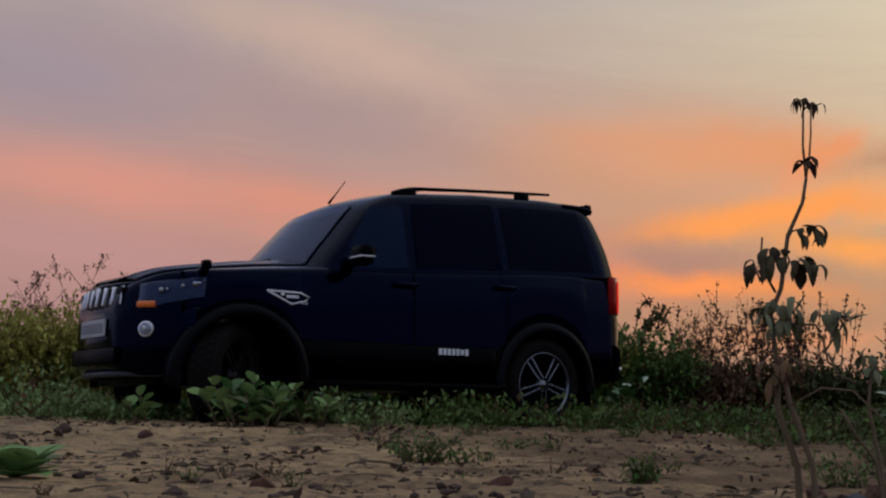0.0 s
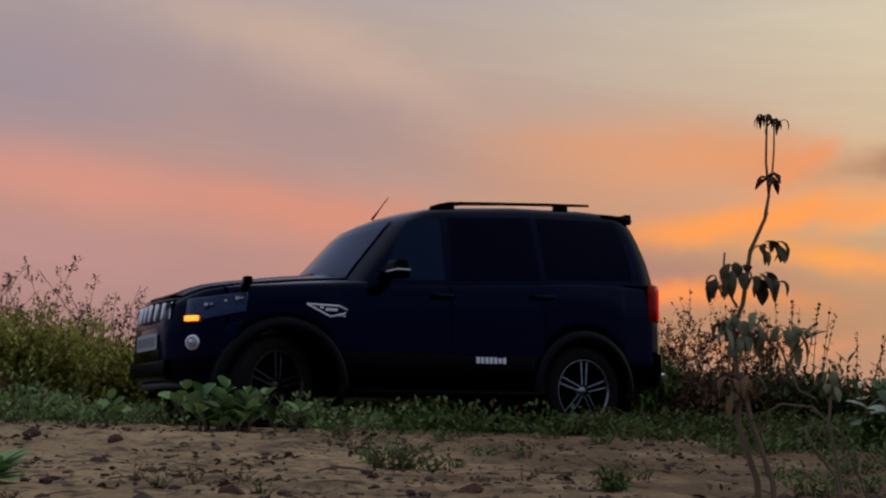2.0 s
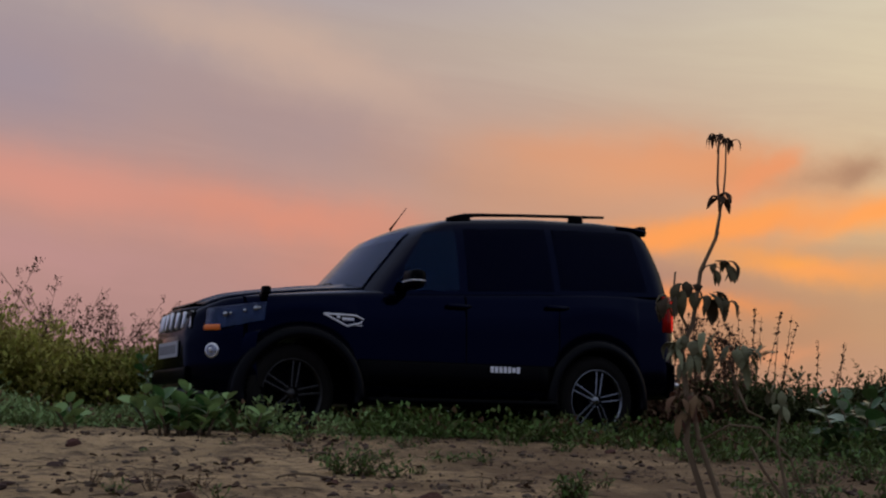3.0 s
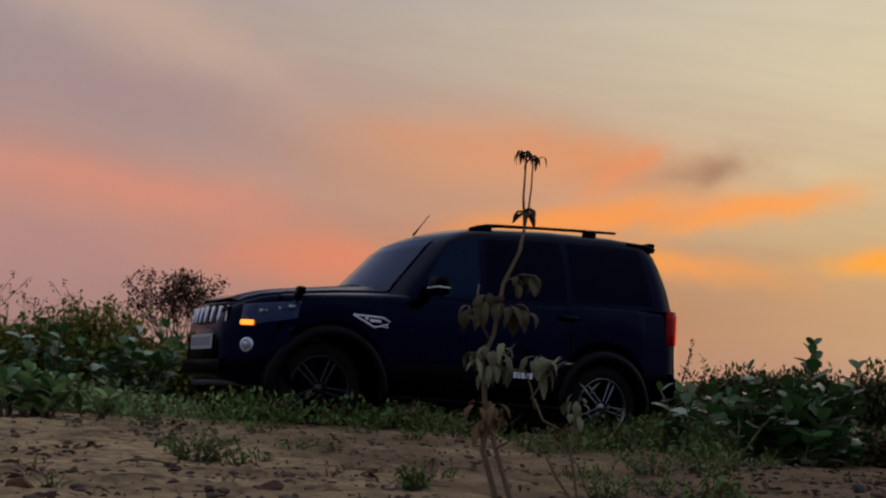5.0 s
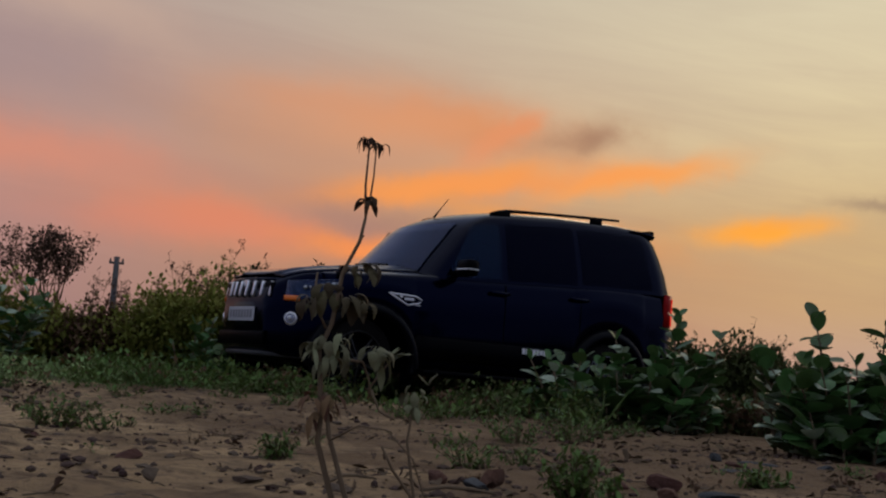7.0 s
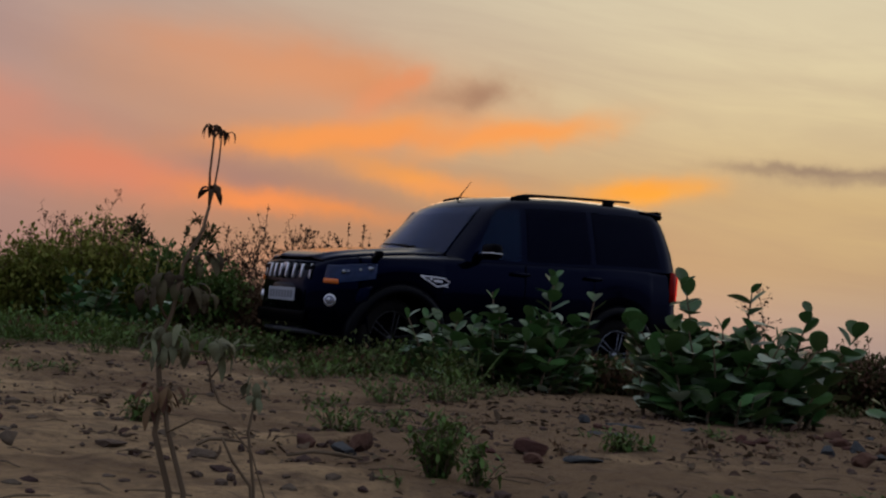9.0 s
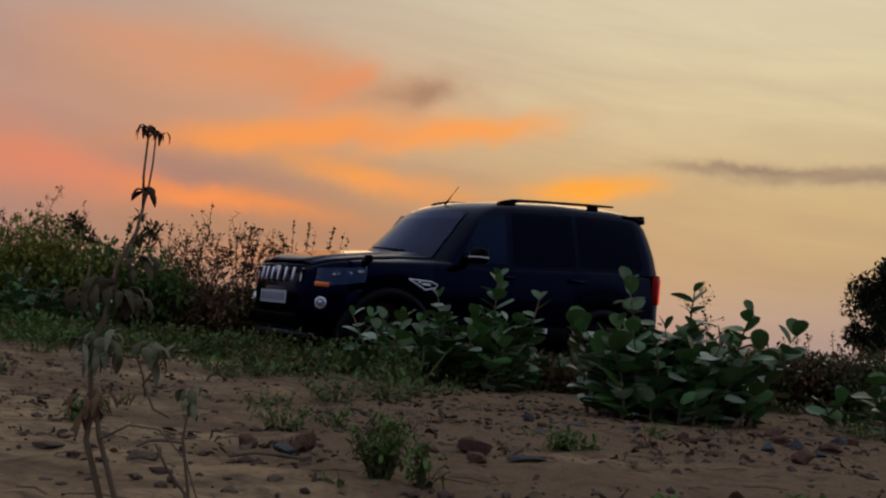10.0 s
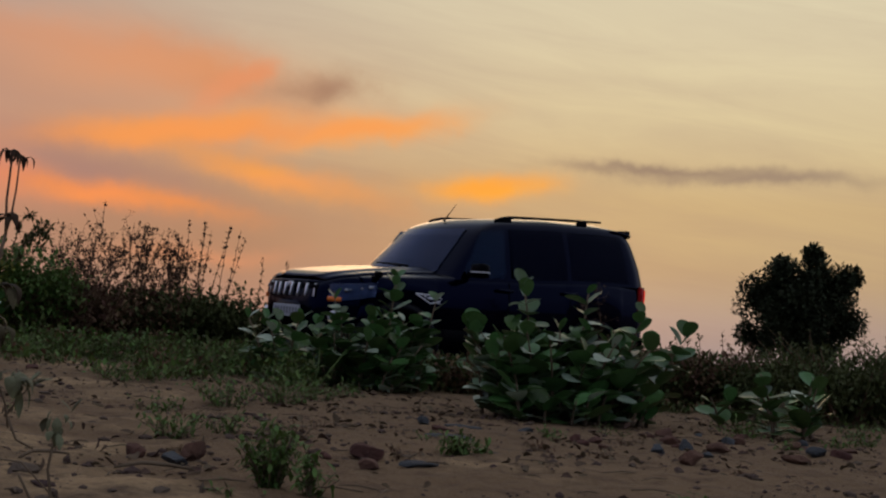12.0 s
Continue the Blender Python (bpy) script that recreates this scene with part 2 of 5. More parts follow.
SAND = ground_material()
ROCK_BROWN = material("brown_rock", (0.13, 0.064, 0.042), (0.06, 0.03, 0.022), 0.9, 9, 0.5, 70, 0.6, 0.02, random_tint=0.5, spec=0.15)
ROCK_GREY = material("grey_rock", (0.07, 0.072, 0.07), (0.035, 0.038, 0.04), 0.85, 9, 0.5, 70, 0.6, 0.02, random_tint=0.5, spec=0.2)
CLOD = material("earth_clod", (0.13, 0.088, 0.066), (0.06, 0.042, 0.033), 0.95, 14, 0.5, 90, 0.6, 0.02, random_tint=1.0, spec=0.1)
NAVY = (0.2, 0.3, 1.0)
PAINT = material("black_paint", (0.0002, 0.0003, 0.0016), (0.0001, 0.0002, 0.0013), 0.1, 3, 0.6, 300, 0.0, spec=0.11, sheen=NAVY)
TRIM = material("black_plastic", (0.0008, 0.0008, 0.0014), (0.0006, 0.0006, 0.001), 0.34, 8, 0.6, 200, 0.1, 0.002, spec=0.025)
CLADDING = material("satin_cladding", (0.0016, 0.0016, 0.0026), (0.001, 0.001, 0.0018), 0.3, 8, 0.6, 200, 0.05, 0.002, spec=0.06)
RUBBER = material("tyre_rubber", (0.005, 0.0045, 0.004), (0.009, 0.008, 0.007), 0.9, 12, 0.6, 120, 0.3, 0.004, spec=0.08)
ALLOY = material("alloy", (0.2, 0.21, 0.225), (0.13, 0.14, 0.15), 0.26, 12, 0.6, 160, 0.05, 0.002, metal=1.0)
# darker copy of alloy: the arch's shade on the front rims, put into colour
ALLOY_SHADED = material("shaded_alloy", (0.05, 0.049, 0.048), (0.03, 0.029, 0.028), 0.45, 12, 0.6, 160, 0.05, 0.002, metal=1.0)
CHROME = material("chrome", (0.72, 0.72, 0.73), (0.6, 0.6, 0.62), 0.3, 12, 0.6, 160, 0.0, metal=1.0)
LIP = material("grey_lip", (0.06, 0.06, 0.065), (0.035, 0.035, 0.04), 0.5, 8, 0.6, 160, 0.05, 0.002, spec=0.2)
BADGE = material("satin_silver", (0.72, 0.72, 0.74), (0.62, 0.62, 0.64), 0.4, 12, 0.6, 160, 0.0)
PLATE = material("plate_white", (0.42, 0.43, 0.46), (0.34, 0.35, 0.38), 0.5, 10, 0.6, 100, 0.0)
PLATE_BAR = material("plate_bar", (0.2, 0.2, 0.22), (0.15, 0.15, 0.17), 0.5, 10, 0.6, 100, 0.0)
TINTED = glass("tinted_glass", (0.006, 0.01, 0.03), 0.03, 1.145, NAVY)
SCREEN = glass("windscreen_glass", (0.02, 0.04, 0.12), 0.05, 1.4, (0.34, 0.46, 1.0))
DOOR_GLASS = glass("door_glass", (0.02, 0.05, 0.13), 0.03, 1.27, (0.25, 0.5, 1.0))
CLEAR = glass("lamp_glass", (0.75, 0.8, 0.88), 0.03, 1.26, (0.5, 0.65, 1.0))
LAMP_BOWL = material("lamp_bowl", (0.010, 0.016, 0.045), (0.004, 0.006, 0.016), 0.22, 10, 0.4, 120, 0.0, spec=0.35, sheen=(0.45, 0.6, 1.0))
AMBER = material("amber_lens", (0.8, 0.19, 0.02), (0.6, 0.12, 0.015), 0.25, 20, 0.5, 120, 0.0)
RED = material("red_lens", (0.3, 0.005, 0.004), (0.2, 0.003, 0.003), 0.3, 20, 0.5, 120, 0.0, spec=0.08)
REFLECTOR = material("lamp_reflector", (0.4, 0.42, 0.46), (0.12, 0.13, 0.15), 0.25, 30, 0.4, 120, 0.0, metal=0.9)
BULB = glow("indicator_glow", (1.0, 0.3, 0.03), 2.0)
REAR_GLOW = glow("tail_glow", (1.0, 0.03, 0.02), 0.62)

LEAF_BIG = material("milkweed_leaf", (0.078, 0.155, 0.042), (0.042, 0.092, 0.024), 0.34, 12, 0.5, 60, 0.15, 0.004, random_tint=0.9, through_light=0.14, spec=0.24)
# pale undersides, brightened so whole blades stand in for sky glints
LEAF_PALE = material("milkweed_pale_glint", (0.4, 0.48, 0.34), (0.24, 0.32, 0.2), 0.42, 12, 0.5, 60, 0.15, 0.004, random_tint=0.5, through_light=0.15, spec=0.3)
LEAF_FRESH = material("fresh_leaf", (0.27, 0.39, 0.14), (0.16, 0.27, 0.08), 0.55, 12, 0.5, 60, 0.15, 0.004, random_tint=0.5, through_light=0.22, spec=0.2)
LEAF_WEED = material("weed_leaf", (0.12, 0.18, 0.042), (0.065, 0.105, 0.024), 0.6, 10, 0.5, 60, 0.1, 0.004, random_tint=1.0, through_light=0.22, spec=0.15)
# dusty sage species; its colour also holds some of the brighter light at left
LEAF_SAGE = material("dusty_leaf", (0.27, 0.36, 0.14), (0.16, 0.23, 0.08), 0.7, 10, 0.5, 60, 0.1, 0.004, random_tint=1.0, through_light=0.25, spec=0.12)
# olive leaves, raised in colour to carry extra light on the left bushes
LEAF_OLIVE_LIT = material("lit_olive_leaf", (0.42, 0.38, 0.1), (0.27, 0.26, 0.06), 0.7, 3, 0.5, 40, 0.1, 0.004, random_tint=1.0, through_light=0.4, spec=0.1)
LEAF_GRASS = material("grass_blade", (0.085, 0.13, 0.032), (0.055, 0.08, 0.022), 0.65, 6, 0.5, 60, 0.1, 0.004, random_tint=1.0, through_light=0.2, spec=0.15)
LEAF_BUSH = material("bush_leaf", (0.25, 0.245, 0.05), (0.15, 0.165, 0.034), 0.65, 3, 0.5, 40, 0.1, 0.004, random_tint=1.0, through_light=0.34, spec=0.1)
LEAF_DRY = material("dry_leaf", (0.17, 0.098, 0.055), (0.095, 0.055, 0.032), 0.8, 4, 0.5, 60, 0.1, 0.004, random_tint=1.0, through_light=0.15, spec=0.1)
LEAF_FALLEN = material("fallen_leaf", (0.12, 0.078, 0.05), (0.065, 0.043, 0.028), 0.9, 20, 0.5, 90, 0.2, 0.004, random_tint=1.0, spec=0.1)
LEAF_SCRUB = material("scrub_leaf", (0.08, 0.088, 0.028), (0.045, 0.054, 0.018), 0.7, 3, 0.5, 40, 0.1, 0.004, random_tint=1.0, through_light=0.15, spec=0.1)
LEAF_SEED = material("seed_head", (0.07, 0.042, 0.026), (0.04, 0.025, 0.016), 0.85, 8, 0.5, 60, 0.1, 0.004, random_tint=0.7, through_light=0.15, spec=0.1)
LEAF_TALL = material("limp_leaf", (0.19, 0.19, 0.105), (0.1, 0.1, 0.05), 0.7, 60, 0.5, 220, 0.3, 0.004, random_tint=1.0, through_light=0.05, spec=0.15)
# limp_leaf darkened in colour, as if seen against the bright sky
LEAF_BACKLIT = material("backlit_leaf", (0.085, 0.068, 0.036), (0.045, 0.036, 0.02), 0.75, 60, 0.5, 220, 0.3, 0.004, random_tint=1.0, through_light=0.04, spec=0.1)
LEAF_TREE = material("tree_leaf", (0.034, 0.04, 0.018), (0.02, 0.026, 0.012), 0.75, 3, 0.5, 40, 0.1, 0.004, random_tint=0.8, through_light=0.03, spec=0.1)
STEM = material("stem", (0.17, 0.12, 0.072), (0.09, 0.064, 0.038), 0.8, 14, 0.5, 120, 0.3, 0.004, spec=0.15)
STEM_DRY = material("dry_stem", (0.17, 0.10, 0.06), (0.10, 0.06, 0.036), 0.85, 14, 0.5, 120, 0.3, 0.004, spec=0.12)
BARK = material("bark", (0.1, 0.075, 0.055), (0.05, 0.04, 0.03), 0.9, 6, 0.5, 40, 0.6, 0.03, spec=0.1)
POLE_GREY = material("pole_concrete", (0.09, 0.085, 0.08), (0.06, 0.055, 0.055), 0.85, 4, 0.5, 60, 0.2, 0.01)


# ---- mesh helpers ----
def part(name, geo, mat, parent=None, label="", smooth=False, kind=""):
    """Links a bmesh or a (verts, faces) pair as one mesh object."""
    me = bpy.data.meshes.new(name)
    if isinstance(geo, bmesh.types.BMesh):
        geo.to_mesh(me)
        geo.free()
    else:
        me.from_pydata(*[list(geo[0]), [], list(geo[1])])
    me.materials.append(mat)
    if smooth:
        me.polygons.foreach_set("use_smooth", [True] * len(me.polygons))
    ob = new(name, me)
    if parent is not None:
        ob.parent = parent
    return tagged(ob, label, kind=kind)


def share(name, source, parent, m):
    """Another object on the same mesh."""
    ob = new(name, source.data)
    ob.parent = parent
    ob.matrix_basis = m
    return ob


def box(sx, sy, sz, at=(0, 0, 0), bevel=0.0, turn=None, bm=None):
    fresh = bm is None
    bm = bm or bmesh.new()
    m = Matrix.Translation(at) @ (turn or Matrix()) @ Matrix.Diagonal((sx, sy, sz, 1))
    made = bmesh.ops.create_cube(bm, size=1, matrix=m)
    if bevel:
        edges = list({e for v in made["verts"] for e in v.link_edges})
        bmesh.ops.bevel(bm, geom=edges, offset=bevel, segments=2, affect="EDGES", profile=0.6)
    return bm


def tube(points, radii, sides=8, geo=None, caps=True):
    """A tapered tube along points as (verts, faces)."""
    verts, faces = geo or ([], [])
    pts = [Vector(p) for p in points]
    base = len(verts)
    for i, p in enumerate(pts):
        d = (pts[min(i + 1, len(pts) - 1)] - pts[max(i - 1, 0)]).normalized()
        a = d.orthogonal().normalized() if abs(d.z) > 0.9 else d.cross(Vector((0, 0, 1))).normalized()
        b = d.cross(a)
        r = radii[i] if isinstance(radii, (list, tuple)) else radii
        for k in range(sides):
            w = 2 * math.pi * k / sides
            verts.append(tuple(p + (a * math.cos(w) + b * math.sin(w)) * r))
    for i in range(len(pts) - 1):
        for k in range(sides):
            k2 = (k + 1) % sides
            faces.append((base + i * sides + k, base + i * sides + k2, base + (i + 1) * sides + k2, base + (i + 1) * sides + k))
    if caps:
        faces.append(tuple(base + k for k in range(sides))[::-1])
        faces.append(tuple(base + (len(pts) - 1) * sides + k for k in range(sides)))
    return verts, faces


def lathe(profile, steps=40, axis_y=True):
    """Turns a profile of (radius, y) about the y axis."""
    verts, faces = [], []
    k = len(profile)
    for i in range(steps):
        w = 2 * math.pi * i / steps
        for r, y in profile:
            verts.append((r * math.cos(w), y, r * math.sin(w)))
    for i in range(steps):
        j = (i + 1) % steps
        for q in range(k - 1):
            faces.append((i * k + q, i * k + q + 1, j * k + q + 1, j * k + q))
    return verts, faces


def leaf(geo, at, along, up, length, width, bend=0.15, fold=0.12, blunt=0.5):
    """A folded, curved oval blade of 8 faces added to geo."""
    verts, faces = geo
    a = Vector(along).normalized()
    side = a.cross(Vector(up))
    side = side.normalized() if side.length > 1e-4 else a.orthogonal().normalized()
    n = side.cross(a)
    base = len(verts)
    at = Vector(at)
    for k, (s, w) in enumerate(((0, 0.12), (0.25, 0.72 - 0.2 * blunt), (0.55, 1.0), (0.82, 0.66 + 0.2 * blunt), (1.0, 0.06))):
        c = at + a * (length * s) - n * (bend * length * s * s)
        verts.extend((tuple(c - side * (width * w / 2) + n * (fold * width * w)), tuple(c), tuple(c + side * (width * w / 2) + n * (fold * width * w))))
    for k in range(4):
        o = base + 3 * k
        faces.extend(((o, o + 1, o + 4, o + 3), (o + 1, o + 2, o + 5, o + 4)))
    return geo


def leaflet(geo, at, along, up, length, width):
    """A small bent leaf of two faces added to geo."""
    verts, faces = geo
    a = Vector(along).normalized()
    side = a.cross(Vector(up))
    side = side.normalized() if side.length > 1e-4 else a.orthogonal().normalized()
    n = side.cross(a)
    b, at = len(verts), Vector(at)
    mid = at + a * (length * 0.5) + n * (width * 0.15)
    verts.extend((tuple(at), tuple(mid - side * width / 2), tuple(at + a * length), tuple(mid + side * width / 2)))
    faces.extend(((b, b + 1, b + 2), (b, b + 2, b + 3)))
    return geo


def rand_dir(rng, lift=0.0):
    w = rng.uniform(0, 2 * math.pi)
    z = rng.uniform(-1, 1)
    r = math.sqrt(1 - z * z)
    return Vector((r * math.cos(w), r * math.sin(w), z + lift)).normalized()


def step(a, b, v):
    s = min(max((v - a) / (b - a), 0.0), 1.0)
    return s * s * (3 - 2 * s)


def ground_z(x, y):
    """Height of the soil: a low rise in front of the parked track, falling off to the far side."""
    z = 0.10 * step(5.6, 8.4, y) * (1 - 0.5 * step(9.2, 11, y)) * (1 - step(1.5, 4.5, x))
    z -= 0.04 * step(9, 12, y) * step(3, 7, x)
    return z


# ---- ground ----
def make_ground():
    def axis(lo, hi, d, end):
        c = list(np.arange(lo, hi, d))
        up, s = [c[-1]], d
        while up[-1] < end:
            s *= 1.16
            up.append(up[-1] + s)
        down, s = [c[0]], d
        while down[-1] > -end:
            s *= 1.16
            down.append(down[-1] - s)
        return down[:0:-1] + c + up[1:]
    xs, ys = axis(-4.5, 7.5, 0.055, 2500), axis(2.0, 10.0, 0.055, 2500)
    verts, faces = [], []
    for y in ys:
        for x in xs:
            z = ground_z(x, y)
            near = max(0.0, 1 - max(0, math.hypot(x - 1.5, y - 5) - 6) / 12)
            if near > 0:
                p = Vector((x, y, 0))
                z += near * (0.016 * noise.fractal(p * 1.7, 1.0, 2.0, 3) + 0.016 * noise.fractal(p * 7.5, 0.9, 2.0, 3))
                lump = noise.noise(p * 11.0)
                z += near * 0.05 * max(0.0, lump - 0.40)
            if y > 40:
                z -= 0.3 + 0.02 * (min(y, 800) - 40) * 0.05
            verts.append((x, y, z))
    k = len(xs)
    for j in range(len(ys) - 1):
        for i in range(k - 1):
            faces.append((j * k + i, j * k + i + 1, (j + 1) * k + i + 1, (j + 1) * k + i))
    g = part("ground", (verts, faces), SAND, smooth=True)
    return tagged(g, "dry sandy brown earth with clods and litter", "ground", kind="structure")


make_ground()


# ---- the car ----
def lerp(x, table):
    return float(np.interp(x, [r[0] for r in table], [r[1] for r in table]))


CAR_W = ((-0.93, 0.70), (-0.88, 0.80), (-0.75, 0.865), (-0.4, 0.895), (2.4, 0.895), (2.9, 0.882), (3.05, 0.86), (3.17, 0.79), (3.27, 0.68), (3.36, 0.54), (3.43, 0.40))
CAR_BELT = ((-0.93, 1.02), (-0.86, 1.26), (-0.75, 1.31), (0.56, 1.255), (1.3, 1.21), (1.98, 1.175), (2.55, 1.13), (3.0, 1.09), (3.22, 1.06), (3.33, 1.01), (3.40, 0.95), (3.43, 0.84))
CAR_TOP = ((-0.93, 1.04), (-0.86, 1.28), (-0.75, 1.33), (1.3, 1.25), (2.1, 1.235), (2.55, 1.19), (3.0, 1.122), (3.18, 1.088), (3.32, 1.04), (3.38, 0.985), (3.43, 0.86))
CAR_SILL = ((-0.93, 0.48), (-0.85, 0.42), (-0.5, 0.40), (0.4, 0.36), (2.2, 0.36), (3.1, 0.36), (3.3, 0.36), (3.43, 0.42))
ROOF = ((-0.75, 1.94), (-0.55, 1.965), (-0.2, 1.97), (0.5, 1.94), (1.2, 1.877), (1.6, 1.825), (2.3, 1.71))
LEVEL_F = ((0, 2.26), (0.3, 2.10), (0.55, 1.95), (0.75, 1.825), (0.86, 1.73), (0.94, 1.60), (1.0, 1.42))
LEVEL_R = ((0, -0.83), (0.3, -0.80), (0.55, -0.755), (0.75, -0.70), (0.86, -0.655), (0.94, -0.60), (1.0, -0.35))
LEVEL_W = ((0, 0.865), (0.3, 0.82), (0.55, 0.775), (0.75, 0.735), (0.86, 0.70), (0.94, 0.658), (1.0, 0.46))
AXLES = (0.0, 2.68)
WHEEL_R, TRACK = 0.37, 0.775


def arch(x):
    for a in AXLES:
        if abs(x - a) < 0.44:
            return 0.36 + math.sqrt(0.44 ** 2 - (x - a) ** 2)
    return 0.0


def cabin_z(x, s):
    b = lerp(x, CAR_BELT) - 0.02
    return b + (lerp(x, ROOF) - b) * s


def lower_body():
    xs = sorted(set([round(v, 3) for v in np.arange(-0.93, 3.42, 0.04)] + [3.41, 3.43, -0.89] + [a + d for a in AXLES for d in (-0.4399, -0.43, -0.41, 0.41, 0.43, 0.4399)]))
    verts, faces, n = [], [], 0
    for x in xs:
        w, zs, zc = lerp(x, CAR_W), lerp(x, CAR_BELT), lerp(x, CAR_TOP)
        zb = max(lerp(x, CAR_SILL), arch(x))
        half = [(0, zb), (w - 0.10, zb), (w - 0.035, zb + 0.004)]
        for f, inset in ((0.04, 0.02), (0.16, 0.006), (0.38, 0.0), (0.6, 0.004), (0.74, 0.0), (0.78, 0.008), (0.92, 0.02), (0.98, 0.035), (1.0, 0.055)):
            half.append((w - inset, zb + (zs - zb) * f))
        half += [(w - 0.12, zs + 0.3 * (zc - zs)), (w * 0.62, zs + 0.72 * (zc - zs)), (w * 0.57, zs + 0.86 * (zc - zs)), (w * 0.3, zs + 0.95 * (zc - zs)), (0, zc)]
        ring = half + [(-y, z) for y, z in half[-2:0:-1]]
        n = len(ring)
        verts += [(x, y, z) for y, z in ring]
    for i in range(len(xs) - 1):
        for k in range(n):
            k2 = (k + 1) % n
            faces.append((i * n + k, (i + 1) * n + k, (i + 1) * n + k2, i * n + k2))
    faces.append(tuple(range(n)))
    faces.append(tuple(range((len(xs) - 1) * n, len(xs) * n))[::-1])
    return verts, faces


def cabin():
    levels = (0, 0.15, 0.3, 0.45, 0.6, 0.75, 0.82, 0.88, 0.92, 0.955, 0.98, 1.0)
    verts, faces, n = [], [], 0
    for s in levels:
        xf, xr, w = lerp(s, LEVEL_F), lerp(s, LEVEL_R), lerp(s, LEVEL_W)
        half = [(xf - 0.22 * v * v, w * v * 0.99) for v in (0, 0.25, 0.5, 0.7, 0.85, 0.95)]
        half += [(x, w) for x in np.linspace(xf - 0.26, xr + 0.075, 22)]
        half += [(xr + 0.05 * v ** 3, w * v * 0.985) for v in (0.95, 0.85, 0.6, 0.3, 0)]
        ring = half + [(x, -y) for x, y in half[-2:0:-1]]
        n = len(ring)
        verts += [(x, y, cabin_z(x, s)) for x, y in ring]
    for i in range(len(levels) - 1):
        for k in range(n):
            k2 = (k + 1) % n
            faces.append((i * n + k, i * n + k2, (i + 1) * n + k2, (i + 1) * n + k))
    top = (len(levels) - 1) * n
    h = n // 2
    for k in range(h):
        a, b, c, d = k, k + 1, (n - k - 1) % n, (n - k) % n
        faces.append(tuple(top + q for q in dict.fromkeys((a, b, c, d))))
    return verts, faces


def solid_sheet(grid, thick):
    """A grid of points (rows of equal length) with thickness along its own normals."""
    bm = bmesh.new()
    rows = [[bm.verts.new(p) for p in r] for r in grid]
    for i in range(len(rows) - 1):
        for j in range(len(rows[0]) - 1):
            bm.faces.new((rows[i][j], rows[i][j + 1], rows[i + 1][j + 1], rows[i + 1][j]))
    bmesh.ops.recalc_face_normals(bm, faces=bm.faces)
    bmesh.ops.solidify(bm, geom=bm.faces[:], thickness=thick)
    return bm


def side_pane(x_low, x_high, s0, s1, side, out=0.008, nx=8, ns=8):
    """x_low and x_high: (at the bottom, at the top) of the pane's rear and front edge."""
    grid = []
    for i in range(ns + 1):
        f = i / ns
        s = s0 + (s1 - s0) * f
        a, b = x_low[0] + (x_low[1] - x_low[0]) * f, x_high[0] + (x_high[1] - x_high[0]) * f
        grid.append([(x, side * (lerp(s, LEVEL_W) + out), cabin_z(x, s)) for x in np.linspace(a, b, nx + 1)])
    return solid_sheet(grid, 0.004)


